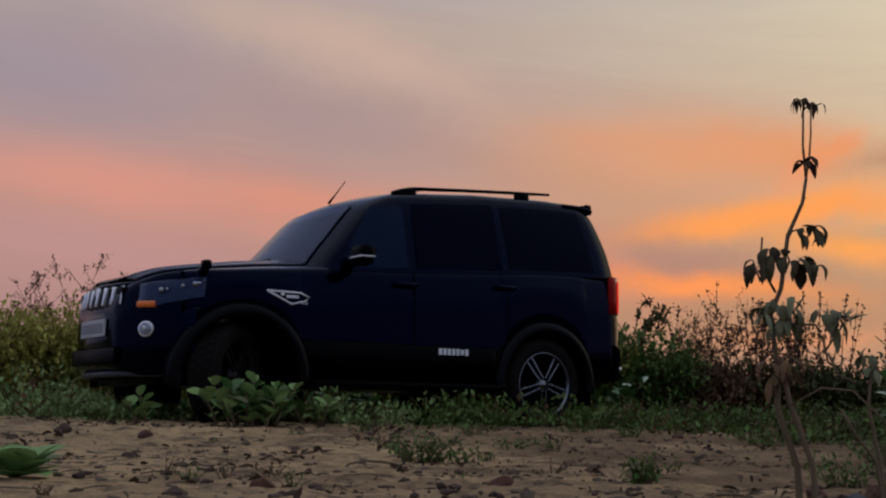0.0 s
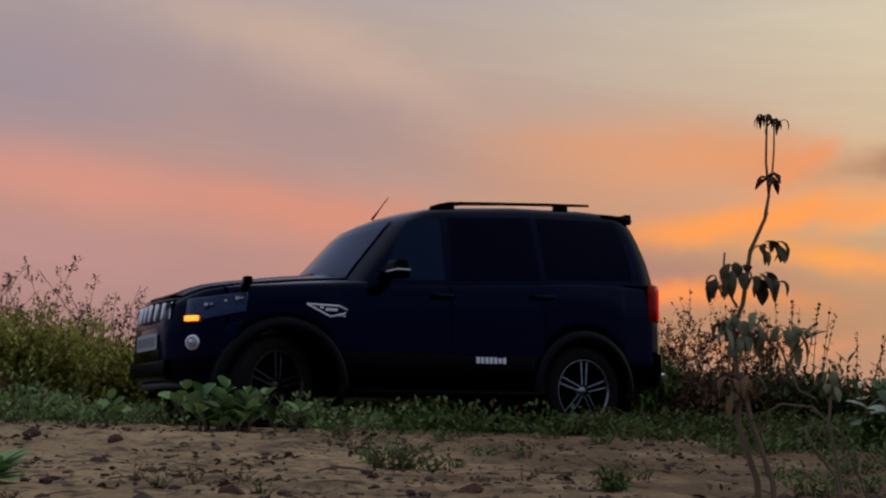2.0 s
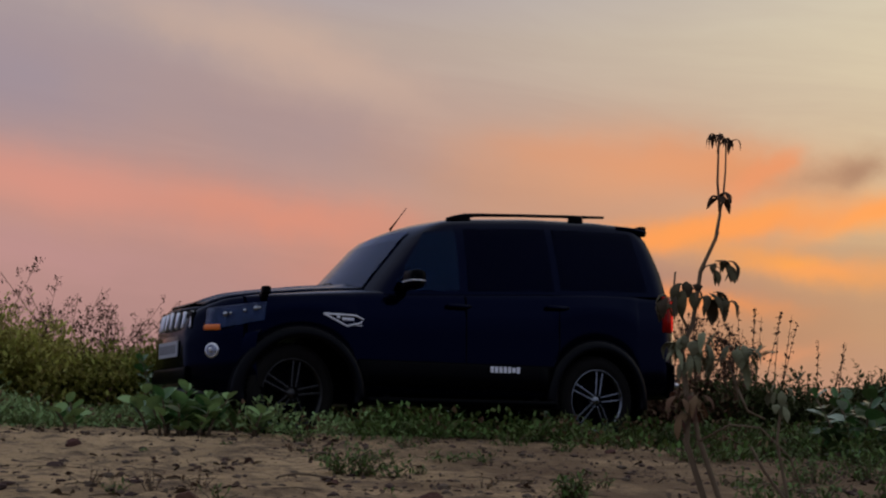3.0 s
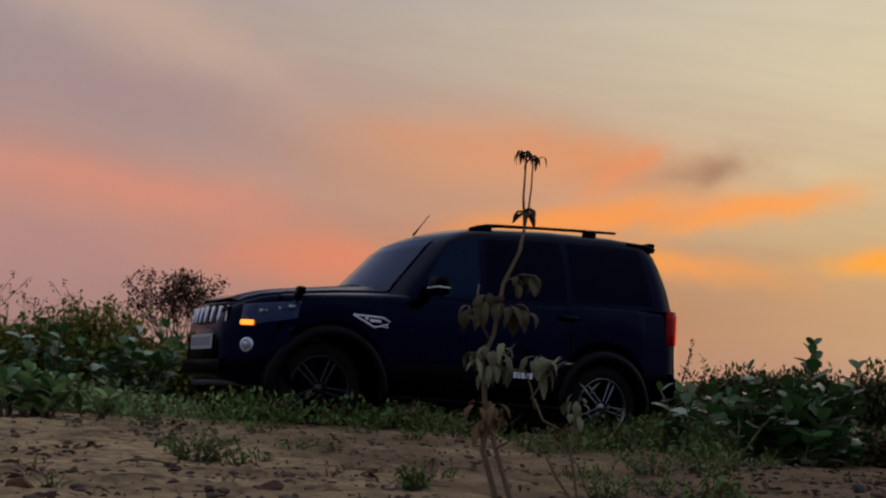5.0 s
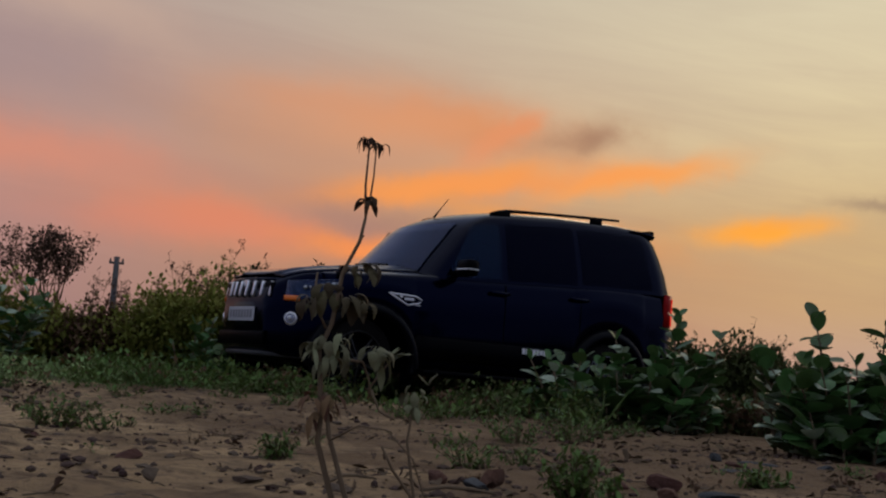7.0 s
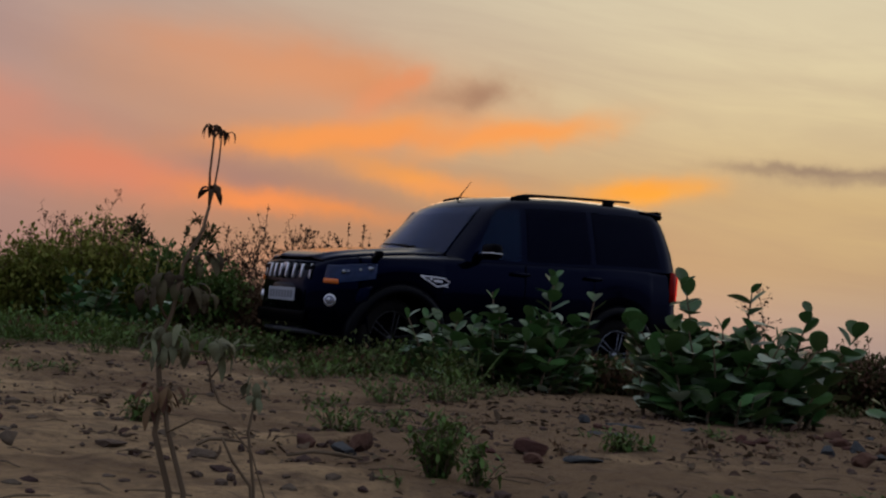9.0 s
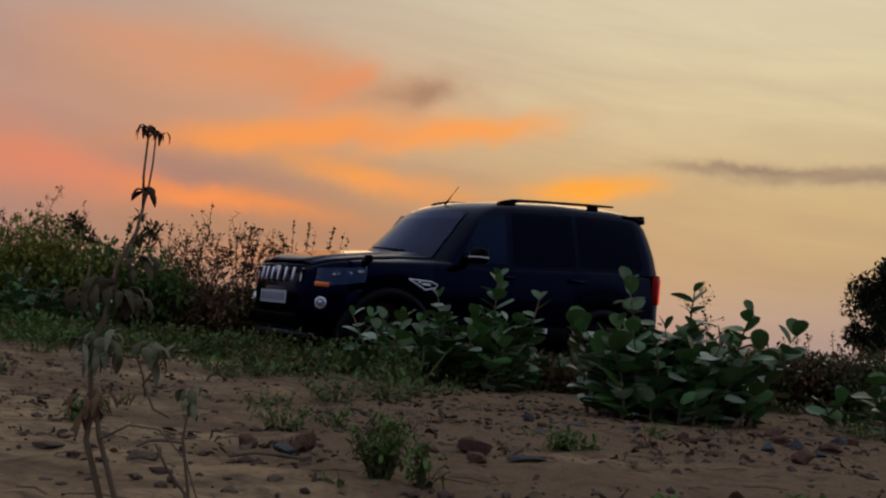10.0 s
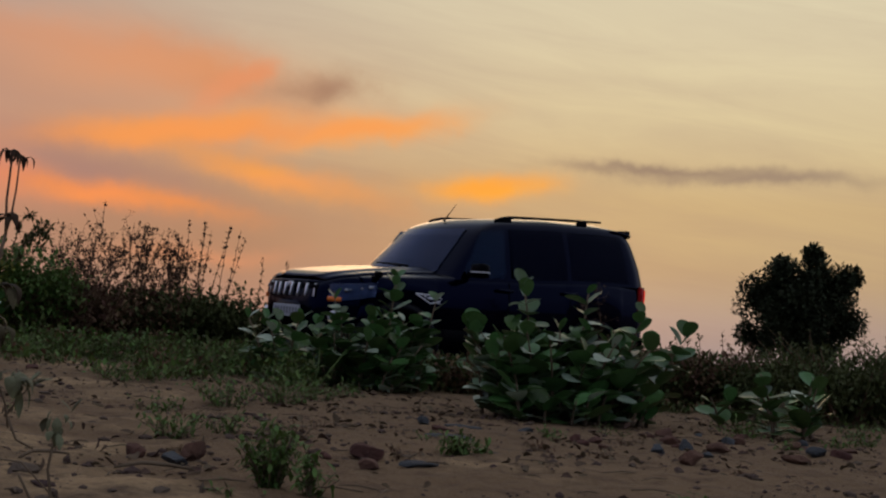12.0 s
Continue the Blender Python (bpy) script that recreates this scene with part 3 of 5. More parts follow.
def build_car():
    car = tagged(new("car"), "glossy black off-road car with tinted windows reversing over weeds", "car")
    body = part("body", lower_body(), PAINT, car, "glossy black lower body", True)
    part("cabin", cabin(), PAINT, car, "black cabin with pillars and roof", True)
    # panes
    grid = []
    for s in np.linspace(0.06, 0.84, 17):
        xf, w = lerp(s, LEVEL_F), lerp(s, LEVEL_W)
        grid.append([(xf - 0.22 * v * v + 0.012, w * v * 0.985, cabin_z(xf - 0.22 * v * v, s) + 0.006) for v in np.linspace(-0.75, 0.75, 49)])
    part("windscreen", solid_sheet(grid, 0.004), SCREEN, car, "raked laminated windscreen")
    grid = []
    for s in np.linspace(0.12, 0.8, 9):
        xr, w = lerp(s, LEVEL_R), lerp(s, LEVEL_W)
        grid.append([(xr + 0.05 * abs(v) ** 3 - 0.012, w * v * 0.985, cabin_z(xr, s)) for v in np.linspace(-0.94, 0.94, 13)])
    part("rear_window", solid_sheet(grid, 0.004), TINTED, car, "dark rear window wrapping the corner")
    for side in (1, -1):
        part("door_window", side_pane((1.33, 1.31), (1.93, 1.60), 0.05, 0.80, side), DOOR_GLASS, car)
        part("door_window", side_pane((0.42, 0.44), (1.24, 1.22), 0.05, 0.82, side), TINTED, car)
        part("quarter_window", side_pane((-0.55, -0.46), (0.34, 0.36), 0.07, 0.82, side), TINTED, car)
        # doors' seams, handles
        for x0, x1 in ((0.38, 0.40), (1.27, 1.29)):
            g = [[(x, side * (lerp(x, CAR_W) + 0.001 - (0.02 if z > 1.1 else 0.0)), z) for x in (x0 + 0.004, x1 - 0.008)] for z in np.linspace(0.46, 1.18, 8)]
            part("door_seam", solid_sheet(g, 0.003), TRIM, car)
        for hx, hz in ((1.36, 1.09), (0.42, 1.13)):
            handle = part("door_handle", box(0.20, 0.03, 0.035, (hx, side * 0.905, hz), 0.012), PAINT, car, "black pull handle", True)
            part("handle_tip", box(0.022, 0.012, 0.02, (hx - 0.1, side * 0.922, hz), 0.004), CLADDING, handle, "", True)
        # lower cladding and step
        g = [[(x, side * (lerp(x, CAR_W) + o), z) for x in np.linspace(0.46, 2.22, 16)] for o, z in ((0.002, 0.44), (0.016, 0.46), (0.02, 0.54), (0.014, 0.62), (0.002, 0.64))]
        part("door_cladding", solid_sheet(g, 0.006), TRIM, car, "matt black door cladding", True)
        step_bar = part("side_step", box(1.70, 0.15, 0.045, (1.33, side * 0.93, 0.33), 0.02), TRIM, car, "black running board", True)
        for bx in (0.65, 2.0):
            part("step_bracket", box(0.06, 0.16, 0.03, (bx, side * 0.86, 0.355), 0.008), TRIM, step_bar)
        # wheel-arch flares
        for ax in AXLES:
            grid = []
            for k in range(25):
                w = math.radians(-14 + 208 * k / 24)
                row = []
                for r, o in ((0.425, -0.02), (0.43, 0.03), (0.455, 0.04), (0.50, 0.028), (0.525, -0.004)):
                    x, z = ax + r * math.cos(w), 0.36 + r * math.sin(w)
                    row.append((x, side * (lerp(x, CAR_W) + o), max(z, 0.30)))
                grid.append(row)
            part("wheel_arch", solid_sheet(grid, 0.008), CLADDING, car, "satin dark wheel-arch flare", True)
            part("mud_flap", box(0.012, 0.20, 0.20, (ax - 0.47, side * 0.79, 0.30), 0.004), TRIM, car)
        # mirror
        mx, my, mw = (1.83, 1.04, 0.22) if side > 0 else (1.72, 0.925, 0.11)
        shell = part("door_mirror", box(0.12, mw - 0.02, 0.15, (mx, side * my, 1.262 if side > 0 else 1.24), 0.042), TRIM, car, "black door mirror with a bright trim line", True)
        part("mirror_arm", box(0.07, 0.12, 0.05, (mx - 0.01, side * 0.89, 1.22), 0.015), TRIM, shell, "", True)
        part("mirror_trim", box(0.115, mw - 0.03, 0.012, (mx + 0.010, side * (my + 0.014), 1.247), 0.005), BADGE, shell, "bright silver trim strip", True)
        # roof rail: front foot rises, bar runs back, tip tapers
        pts = [(1.30, 1.835), (1.22, 1.865), (1.13, 1.893), (1.02, 1.908), (0.6, 1.942), (0.1, 1.978), (-0.28, 2.003)]
        rail = part("roof_rail", tube([(x, side * 0.585, z) for x, z in pts], [0.028, 0.026, 0.02, 0.016, 0.014, 0.014, 0.012], 8), TRIM, car, "raised black roof rail", True)
        part("rail_foot", box(0.17, 0.045, 0.10, (1.17, side * 0.585, 1.845), 0.015, pose(0, 0, 0, 0, 12, 0)), TRIM, rail, "", True)
        part("rail_foot", box(0.14, 0.04, 0.06, (0.02, side * 0.585, 1.955), 0.012), TRIM, rail, "", True)
        # tail lamp
        g = [[(x, side * y, z) for x, y in ((-0.71, 0.872), (-0.79, 0.856), (-0.86, 0.81), (-0.90, 0.72))] for z in (0.98, 1.1, 1.2, 1.30)]
        lamp = part("tail_lamp", solid_sheet(g, 0.02), RED, car, "tall red wraparound tail lamp", True)
        g = [[(x, side * y, z) for x, y in ((-0.853, 0.83), (-0.885, 0.77))] for z in (1.0, 1.12, 1.27)]
        part("lit_strip", solid_sheet(g, 0.012), REAR_GLOW, lamp, "glowing red strip")
        # head lamp: swept-back unit
        g = []
        for f in np.linspace(0, 1, 9):
            x = 3.335 - 0.36 * f
            y = lerp(x, CAR_W) + 0.014
            z0, z1 = 0.815 + 0.085 * f, 0.995 + 0.045 * f
            g.append([(x + 0.012 - 0.02 * q, side * (y - 0.012 * q), z0 + (z1 - z0) * q) for q in np.linspace(0, 1, 5)])
        lamp = part("headlamp", solid_sheet(g, 0.006), CLEAR, car, "swept-back clear headlamp", True)
        lamp.visible_shadow = False
        g2 = [[(x - 0.004, y * 0.997, z) for x, y, z in r] for r in g]
        part("lamp_bowl", solid_sheet(g2, 0.004), LAMP_BOWL, lamp, "dark inner housing")
        for f, sz in ((0.3, 0.022), (0.38, 0.012), (0.62, 0.016), (0.82, 0.021), (0.9, 0.012)):
            x = 3.335 - 0.36 * f
            bm = bmesh.new()
            bmesh.ops.create_icosphere(bm, subdivisions=2, radius=sz, matrix=Matrix.Translation((x + 0.008, side * (lerp(x, CAR_W) + 0.012), 0.915 + 0.085 * f)))
            part("projector", bm, REFLECTOR, lamp, "silvery projector bowl", True)
        part("indicator_lens", box(0.15, 0.035, 0.046, (3.298, side * 0.642, 0.846), 0.014, pose(0, 0, 0, 0, 0, side * -53)), AMBER, lamp, "amber turn indicator lens", True)
        # fog lamp
        ring = part("fog_lamp", lathe([(0.0, 0.0), (0.03, 0.003), (0.044, 0.010), (0.054, 0.010), (0.058, 0.0), (0.058, -0.03)], 24), CHROME, car, "round fog lamp with chrome rim", True)
        ring.matrix_basis = pose(3.3, side * 0.65, 0.675, 0, 0, -90 + side * 45)
        pane = part("fog_lens", lathe([(0.0, 0.008), (0.012, 0.020), (0.022, 0.006), (0.034, 0.016), (0.044, 0.010)], 20), REFLECTOR, ring, "dark glassy fog lamp lens", True)
        bm = bmesh.new()
        bmesh.ops.create_icosphere(bm, subdivisions=2, radius=0.015, matrix=Matrix.Translation((0.006, 0.016, 0.008)))
        part("fog_bulb", bm, BADGE, ring, "", True)
        # badge: a slanted triangle outline with a small plate inside
        corners = [(2.52, 0.972), (2.26, 0.968), (2.19, 0.94), (2.215, 0.912), (2.33, 0.885), (2.52, 0.972)]
        pts3 = [(x, side * (lerp(x, CAR_W) + 0.012), z) for x, z in corners]
        outline = part("fender_badge", tube(pts3, 0.0085, 6), BADGE, car, "silver triangular side badge", True)
        part("badge_plate", box(0.10, 0.008, 0.022, (2.32, side * 0.905, 0.938), 0.004), BADGE, outline)
        part("badge_dot", box(0.03, 0.008, 0.02, (2.40, side * 0.905, 0.952), 0.004), BADGE, outline)
        part("badge_line", box(0.05, 0.008, 0.008, (2.225, side * 0.905, 0.893), 0.003), BADGE, outline)
        # side lettering as plain bars
        board = part("name_plate", box(0.285, 0.006, 0.052, (0.933, side * 0.916, 0.596), 0.002), CLADDING, car, "row of silver bars on the door")
        for k in range(7):
            part("letter_bar", box(0.03, 0.008, 0.05 if k not in (5,) else 0.04, (1.056 - 0.041 * k, side * 0.921, 0.596), 0.003), BADGE, board)
        # wipers
        y0 = side * 0.05 + 0.28
        part("wiper", tube([(2.26 - 0.2 * (y0 / 0.85) ** 2, y0, 1.262), (2.20 - 0.22 * ((y0 - 0.2) / 0.85) ** 2, y0 - 0.30, 1.285), (2.20, y0 - 0.52, 1.29)], [0.014, 0.01, 0.007], 6), TRIM, car)
    # raised clamshell hood
    shape = ((0.0, 1.0), (0.3, 0.95), (0.57, 0.86), (0.62, 0.72), (0.87, 0.3), (1.0, 0.0))
    g = []
    for x in np.linspace(2.12, 3.335, 26):
        w, zs, zc = lerp(x, CAR_W), lerp(x, CAR_BELT), lerp(x, CAR_TOP)
        edge = min(0.70, w - 0.10)
        row = []
        for v in (-1.0, -0.985, -0.95, -0.86, -0.72, -0.66, -0.6, -0.3, 0, 0.3, 0.6, 0.66, 0.72, 0.86, 0.95, 0.985, 1.0):
            a = abs(v)
            lift = 0.0 if a > 0.99 else 0.014 if a > 0.98 else 0.022
            lift += 0.016 if 0.59 < a < 0.67 else 0.008 if a < 0.59 else 0.0
            row.append((x, v * edge, zs + (zc - zs) * lerp(a * edge / w, shape) + lift))
        g.append(row)
    part("hood", solid_sheet(g, 0.006), PAINT, car, "black hood with two long ridges", True)
    # front: grille, bumper, plate
    grille = part("grille", box(0.05, 0.92, 0.15, (3.378, 0, 0.905), 0.02), TRIM, car, "black grille with chrome slats", True)
    for k in range(8):
        y = -0.42 + 0.12 * k
        x = 3.436 - 0.09 * (y / 0.55) ** 2
        part("grille_slat", box(0.045, 0.028, 0.135, (x, y, 0.915), 0.01, pose(0, 0, 0, 0, -8, 0)), CHROME, grille, "", True)
    part("hood_edge", tube([(3.408 - 0.13 * (y / 0.6) ** 2, y, 1.0) for y in np.linspace(-0.6, 0.6, 11)], 0.016, 8), PAINT, car, "", True)
    part("front_emblem", box(0.015, 0.09, 0.06, (3.425, 0, 0.965), 0.012), CHROME, car, "", True)
    g = []
    for z, o in ((0.36, -0.06), (0.42, 0.0), (0.56, 0.025), (0.70, 0.03), (0.80, 0.02), (0.83, -0.01)):
        g.append([(3.415 + o - 0.40 * abs(v) ** 2.8, v * 0.885, z) for v in np.linspace(-1, 1, 25)])
    bumper = part("front_bumper", solid_sheet(g, 0.03), PAINT, car, "deep black front bumper", True)
    part("air_intake", box(0.02, 0.9, 0.12, (3.434, 0, 0.50), 0.02), TRIM, bumper, "", True)
    part("skid_lip", tube([(3.39 - 0.30 * abs(v) ** 3, v * 0.80, 0.375) for v in np.linspace(-1, 1, 15)], 0.024, 8), LIP, bumper, "grey lower lip", True)
    plate = part("number_plate", box(0.012, 0.50, 0.12, (3.447, 0, 0.70), 0.004), PLATE, car, "white number plate with grey bars")
    for k in range(8):
        part("plate_bar", box(0.004, 0.036, 0.07, (3.455, -0.20 + 0.057 * k, 0.70), 0.002), PLATE_BAR, plate)
    # small parking mirror on the wing
    stalk = part("wing_mirror", box(0.06, 0.075, 0.065, (2.985, 0.90, 1.118), 0.016), TRIM, car, "small black parking mirror on the wing", True)
    part("mirror_stalk", box(0.05, 0.09, 0.04, (2.98, 0.845, 1.085), 0.012), TRIM, stalk, "", True)
    part("antenna", tube([(1.55, 0.0, 1.815), (1.485, 0.0, 1.90), (1.395, 0.0, 2.02)], [0.012, 0.005, 0.003], 6), TRIM, car, "thin raked roof antenna", True)
    # rear: spoiler, bumper, spare gate
    g = []
    for x, z0 in ((-0.36, 1.962), (-0.5, 1.962), (-0.63, 1.952), (-0.675, 1.935)):
        g.append([(x, y, z0 - 0.05 * (abs(y) / 0.72) ** 3) for y in np.linspace(-0.70, 0.70, 13)])
    spoiler = part("roof_spoiler", solid_sheet(g, 0.03), PAINT, car, "black roof-edge spoiler", True)
    part("spoiler_lip", box(0.06, 1.34, 0.09, (-0.66, 0, 1.90), 0.01), TRIM, spoiler, "", True)
    g = []
    for z, o in ((0.40, 0.06), (0.46, 0.0), (0.58, -0.02), (0.68, -0.02), (0.72, 0.03)):
        g.append([(-1.0 + o + 0.20 * abs(v) ** 5, v * 0.88, z) for v in np.linspace(-1, 1, 21)])
    bumper = part("rear_bumper", solid_sheet(g, 0.03), TRIM, car, "black rear bumper step", True)
    part("bumper_bar", tube([(-1.06, -0.5, 0.53), (-1.06, 0.62, 0.53)], 0.022, 8), CHROME, bumper, "chrome bumper bar", True)
    part("underbody", box(3.9, 1.2, 0.16, (1.25, 0, 0.38), 0.03), TRIM, car, "dark chassis")
    for ax in AXLES:
        part("axle", tube([(ax, -0.7, 0.37), (ax, 0.7, 0.37)], 0.05, 8), TRIM, car)
    return car


def build_wheel(car, alloy):
    tyre_profile = [(0.258, -0.10), (0.31, -0.118), (0.345, -0.11), (0.364, -0.085), (0.37, -0.05), (0.37, 0.05), (0.364, 0.085), (0.345, 0.11), (0.31, 0.118), (0.28, 0.116), (0.258, 0.098)]
    wheel = part("wheel", lathe(tyre_profile, 44), RUBBER, car, "black all-terrain tyre on an alloy rim", True)
    block = None
    for k in range(40):
        for row in (-0.055, 0.0, 0.055):
            m = pose(0, 0, 0, 0, 360 * (k + (0.5 if row == 0 else 0)) / 40, 0) @ Matrix.Translation((0.370, row, 0))
            if block is None:
                block = part("tread_block", box(0.012, 0.042, 0.036), RUBBER, wheel)
                block.matrix_basis = m
            else:
                share("tread_block", block, wheel, m)
    part("rim", lathe([(0.27, -0.09), (0.25, -0.08), (0.236, 0.0), (0.242, 0.07), (0.25, 0.098), (0.26, 0.102), (0.265, 0.09)], 44), alloy, wheel, "bright rim lip", True)
    part("brake_disc", lathe([(0.0, 0.01), (0.15, 0.01), (0.15, -0.01), (0.0, -0.01)], 30), TRIM, wheel)
    part("hub_cap", lathe([(0.0, 0.092), (0.035, 0.09), (0.042, 0.075), (0.06, 0.06), (0.06, 0.03)], 24), alloy, wheel, "", True)
    part("rim_well", lathe([(0.0, -0.03), (0.24, -0.03)], 30), TRIM, wheel, "dark inside of the rim")
    spoke = None
    for k in range(5):
        for d in (-1, 1):
            m = pose(0, 0, 0, 0, 72 * k + 18, 0) @ Matrix.Translation((0.146, 0.08, d * 0.024)) @ pose(0, 0, 0, 0, d * -3, -4)
            if spoke is None:
                spoke = part("spoke", box(0.205, 0.022, 0.015, bevel=0.004), alloy, wheel)
                spoke.matrix_basis = m
            else:
                share("spoke", spoke, wheel, m)
    return wheel


car = build_car()
WHEELS = []
# front rims get the alloy with shade in its colour
for ax, alloy in ((2.68, ALLOY_SHADED), (0.0, ALLOY)):
    first = build_wheel(car, alloy)
    WHEELS += [(first, ax, TRACK, ax > 1), (copy_thing(first, Matrix()), ax, -TRACK, ax > 1)]
BULBS = []
for side in (1,):
    bulb = part("indicator_bulb", box(0.125, 0.022, 0.040, bevel=0.012), BULB, car, "glowing amber indicator bar")
    BULBS.append((bulb, side))

# ---- plants ----
RNG = random.Random(7)


def at_bearing(az, dist):
    return dist * math.sin(radians(az)), dist * math.cos(radians(az))


def make_leaf_meshes():
    """Broad blunt milkweed blades of unit length, shared by all plants of the kind."""
    out = []
    for k, (w, bend, fold) in enumerate(((0.80, 0.10, 0.10), (0.90, 0.22, 0.07), (0.72, 0.30, 0.14), (0.84, -0.08, 0.12))):
        verts, faces = [], []
        stations = ((0.0, 0.16), (0.12, 0.5), (0.35, 0.86), (0.6, 1.0), (0.8, 0.9), (0.93, 0.55), (1.0, 0.08))
        for s, f in stations:
            z = -bend * s * s
            for q in (-1, -0.5, 0, 0.5, 1):
                verts.append((s, q * f * w / 2, z + fold * abs(q) * f * w * 0.6 - (0.012 if q == 0 else 0)))
        for i in range(len(stations) - 1):
            for j in range(4):
                o = 5 * i + j
                faces.append((o, o + 1, o + 6, o + 5))
        me = bpy.data.meshes.new("leaf")
        me.from_pydata(verts, [], faces)
        me.materials.append(LEAF_PALE if k == 2 else LEAF_BIG)
        me.polygons.foreach_set("use_smooth", [True] * len(me.polygons))
        out.append(me)
    return out


LEAVES = make_leaf_meshes()
FRESH = []
for source in LEAVES[1:3]:
    fresh = source.copy()
    fresh.materials[0] = LEAF_FRESH
    FRESH.append(fresh)


def milkweed(x, y, stems, size, label, pair_gap=0.075, first=0.05, rng=RNG, young=False):
    """stems: (dx, dy of the foot, lean x, lean y, height). Opposite pairs of broad leaves up each stem."""
    z = ground_z(x, y) - 0.01
    plant = tagged(new("milkweed"), label, "shrub", "milkweed shrubs")
    plant.location = (x, y, z)
    for fx, fy, lx, ly, h in stems:
        pts = [Vector((fx + lx * (s ** 1.6) * h, fy + ly * (s ** 1.6) * h, h * s)) for s in (0, 0.25, 0.5, 0.75, 1.0)]
        part("stem", tube(pts, [0.013, 0.011, 0.009, 0.007, 0.004], 6), STEM, plant, smooth=True)
        turn = rng.uniform(0, math.pi)
        zz = first * rng.uniform(0.3, 1.2)
        while zz < h * 1.001:
            s = zz / h
            i = min(int(s * 4), 3)
            p = pts[i].lerp(pts[i + 1], s * 4 - i)
            for side in (0, math.pi):
                if rng.random() < 0.08:
                    continue
                top = s > 0.9
                lift = rng.uniform(45, 75) if top else rng.uniform(25, 68) if young else rng.uniform(8, 48)
                a = turn + side + rng.uniform(-0.25, 0.25)
                length = 0.86 * size * rng.uniform(0.7, 1.2) * (0.9 if top else 1.0) * (0.8 + 0.3 * math.sin(math.pi * min(s, 1)))
                blade = LEAVES[rng.choice((0, 0, 1, 1, 1, 2, 2, 3, 3, 3))]
                if young and rng.random() < 0.75:
                    blade = FRESH[0]
                ob = new("leaf", blade)
                ob.parent = plant
                ob.matrix_basis = Matrix.Translation(p) @ pose(0, 0, 0, 0, 0, math.degrees(a)) @ pose(0, 0, 0, rng.uniform(-25, 25), -lift, 0) @ Matrix.Diagonal((length, length, length, 1))
            turn += math.pi / 2 + rng.uniform(-0.3, 0.3)
            zz += pair_gap * rng.uniform(0.8, 1.25)
    return plant


def stems_in(n, rx, ry, h0, h1, lean, rng=RNG, dx=0.0, dy=0.0):
    out = []
    for _ in range(n):
        a, r = rng.uniform(0, 2 * math.pi), math.sqrt(rng.random())
        fx, fy = r * math.cos(a), r * math.sin(a)
        h = h0 + (h1 - h0) * rng.random() * (1.1 - 0.35 * r)
        out.append((dx + fx * rx * 0.6, dy + fy * ry * 0.6, fx * lean + rng.uniform(-0.12, 0.12), fy * lean + rng.uniform(-0.12, 0.12), h))
    return out


GREEN_MILK = "broad-leaved grey-green milkweed bush on sandy soil"
milkweed(4.5, 6.6, stems_in(52, 0.64, 0.5, 0.28, 0.64, 0.6) + stems_in(46, 0.9, 0.8, 0.10, 0.36, 0.45) + [(-0.14, 0.1, -0.1, 0.1, 0.86), (0.1, 0.0, 0.06, 0.0, 0.86), (0.3, -0.15, 0.2, -0.08, 0.74), (0.48, -0.25, 0.3, -0.2, 0.6), (-0.45, 0.2, -0.2, 0.1, 0.6)], 0.178, "dense dark green broad-leaved milkweed bush on bare soil", 0.058)
milkweed(4.2, 9.1, stems_in(40, 0.8, 0.5, 0.35, 0.66, 0.42) + stems_in(28, 0.85, 0.7, 0.12, 0.36, 0.4) + [(0.16, -0.1, 0.06, 0, 0.93), (0.45, -0.15, 0.12, -0.05, 0.8), (-0.16, 0.05, -0.1, 0.05, 0.78)], 0.178, GREEN_MILK, 0.068)
milkweed(3.55, 8.9, stems_in(9, 0.5, 0.3, 0.3, 0.6, 0.5), 0.16, GREEN_MILK, 0.065)
milkweed(-1.27, 8.15, stems_in(26, 0.36, 0.2, 0.13, 0.3, 0.6), 0.125, "low young milkweed with broad pale green leaves", 0.05, 0.06, young=True)
milkweed(-0.85, 8.35, stems_in(4, 0.2, 0.15, 0.12, 0.2, 0.9), 0.13, "low young milkweed with broad pale green leaves", 0.05, 0.05, young=True)
milkweed(-2.0, 8.5, stems_in(3, 0.2, 0.15, 0.12, 0.2, 0.9), 0.12, "low young milkweed with broad pale green leaves", 0.05, 0.05, young=True)
milkweed(5.25, 9.65, stems_in(7, 0.4, 0.3, 0.2, 0.36, 0.5), 0.16, GREEN_MILK, 0.07)
milkweed(5.95, 9.2, stems_in(14, 0.5, 0.3, 0.3, 0.55, 0.5), 0.165, GREEN_MILK, 0.07)
milkweed(*at_bearing(4.2, 12.9), stems_in(12, 0.7, 0.4, 0.4, 0.8, 0.6), 0.165, GREEN_MILK, 0.07)
milkweed(*at_bearing(7.0, 13.0), stems_in(6, 0.4, 0.3, 0.3, 0.6, 0.6), 0.16, GREEN_MILK, 0.0655)
milkweed(*at_bearing(-5.2, 12.9), stems_in(14, 0.8, 0.4, 0.5, 1.05, 0.5), 0.165, GREEN_MILK, 0.07)
milkweed(*at_bearing(-8.6, 13.0), stems_in(8, 0.6, 0.4, 0.5, 0.95, 0.5), 0.165, GREEN_MILK, 0.07)
milkweed(*at_bearing(44.5, 8.2), stems_in(6, 0.4, 0.3, 0.25, 0.45, 0.6), 0.17, GREEN_MILK, 0.0655)
milkweed(*at_bearing(42.3, 9.0), stems_in(5, 0.4, 0.3, 0.18, 0.4, 0.6), 0.17, GREEN_MILK, 0.0655)


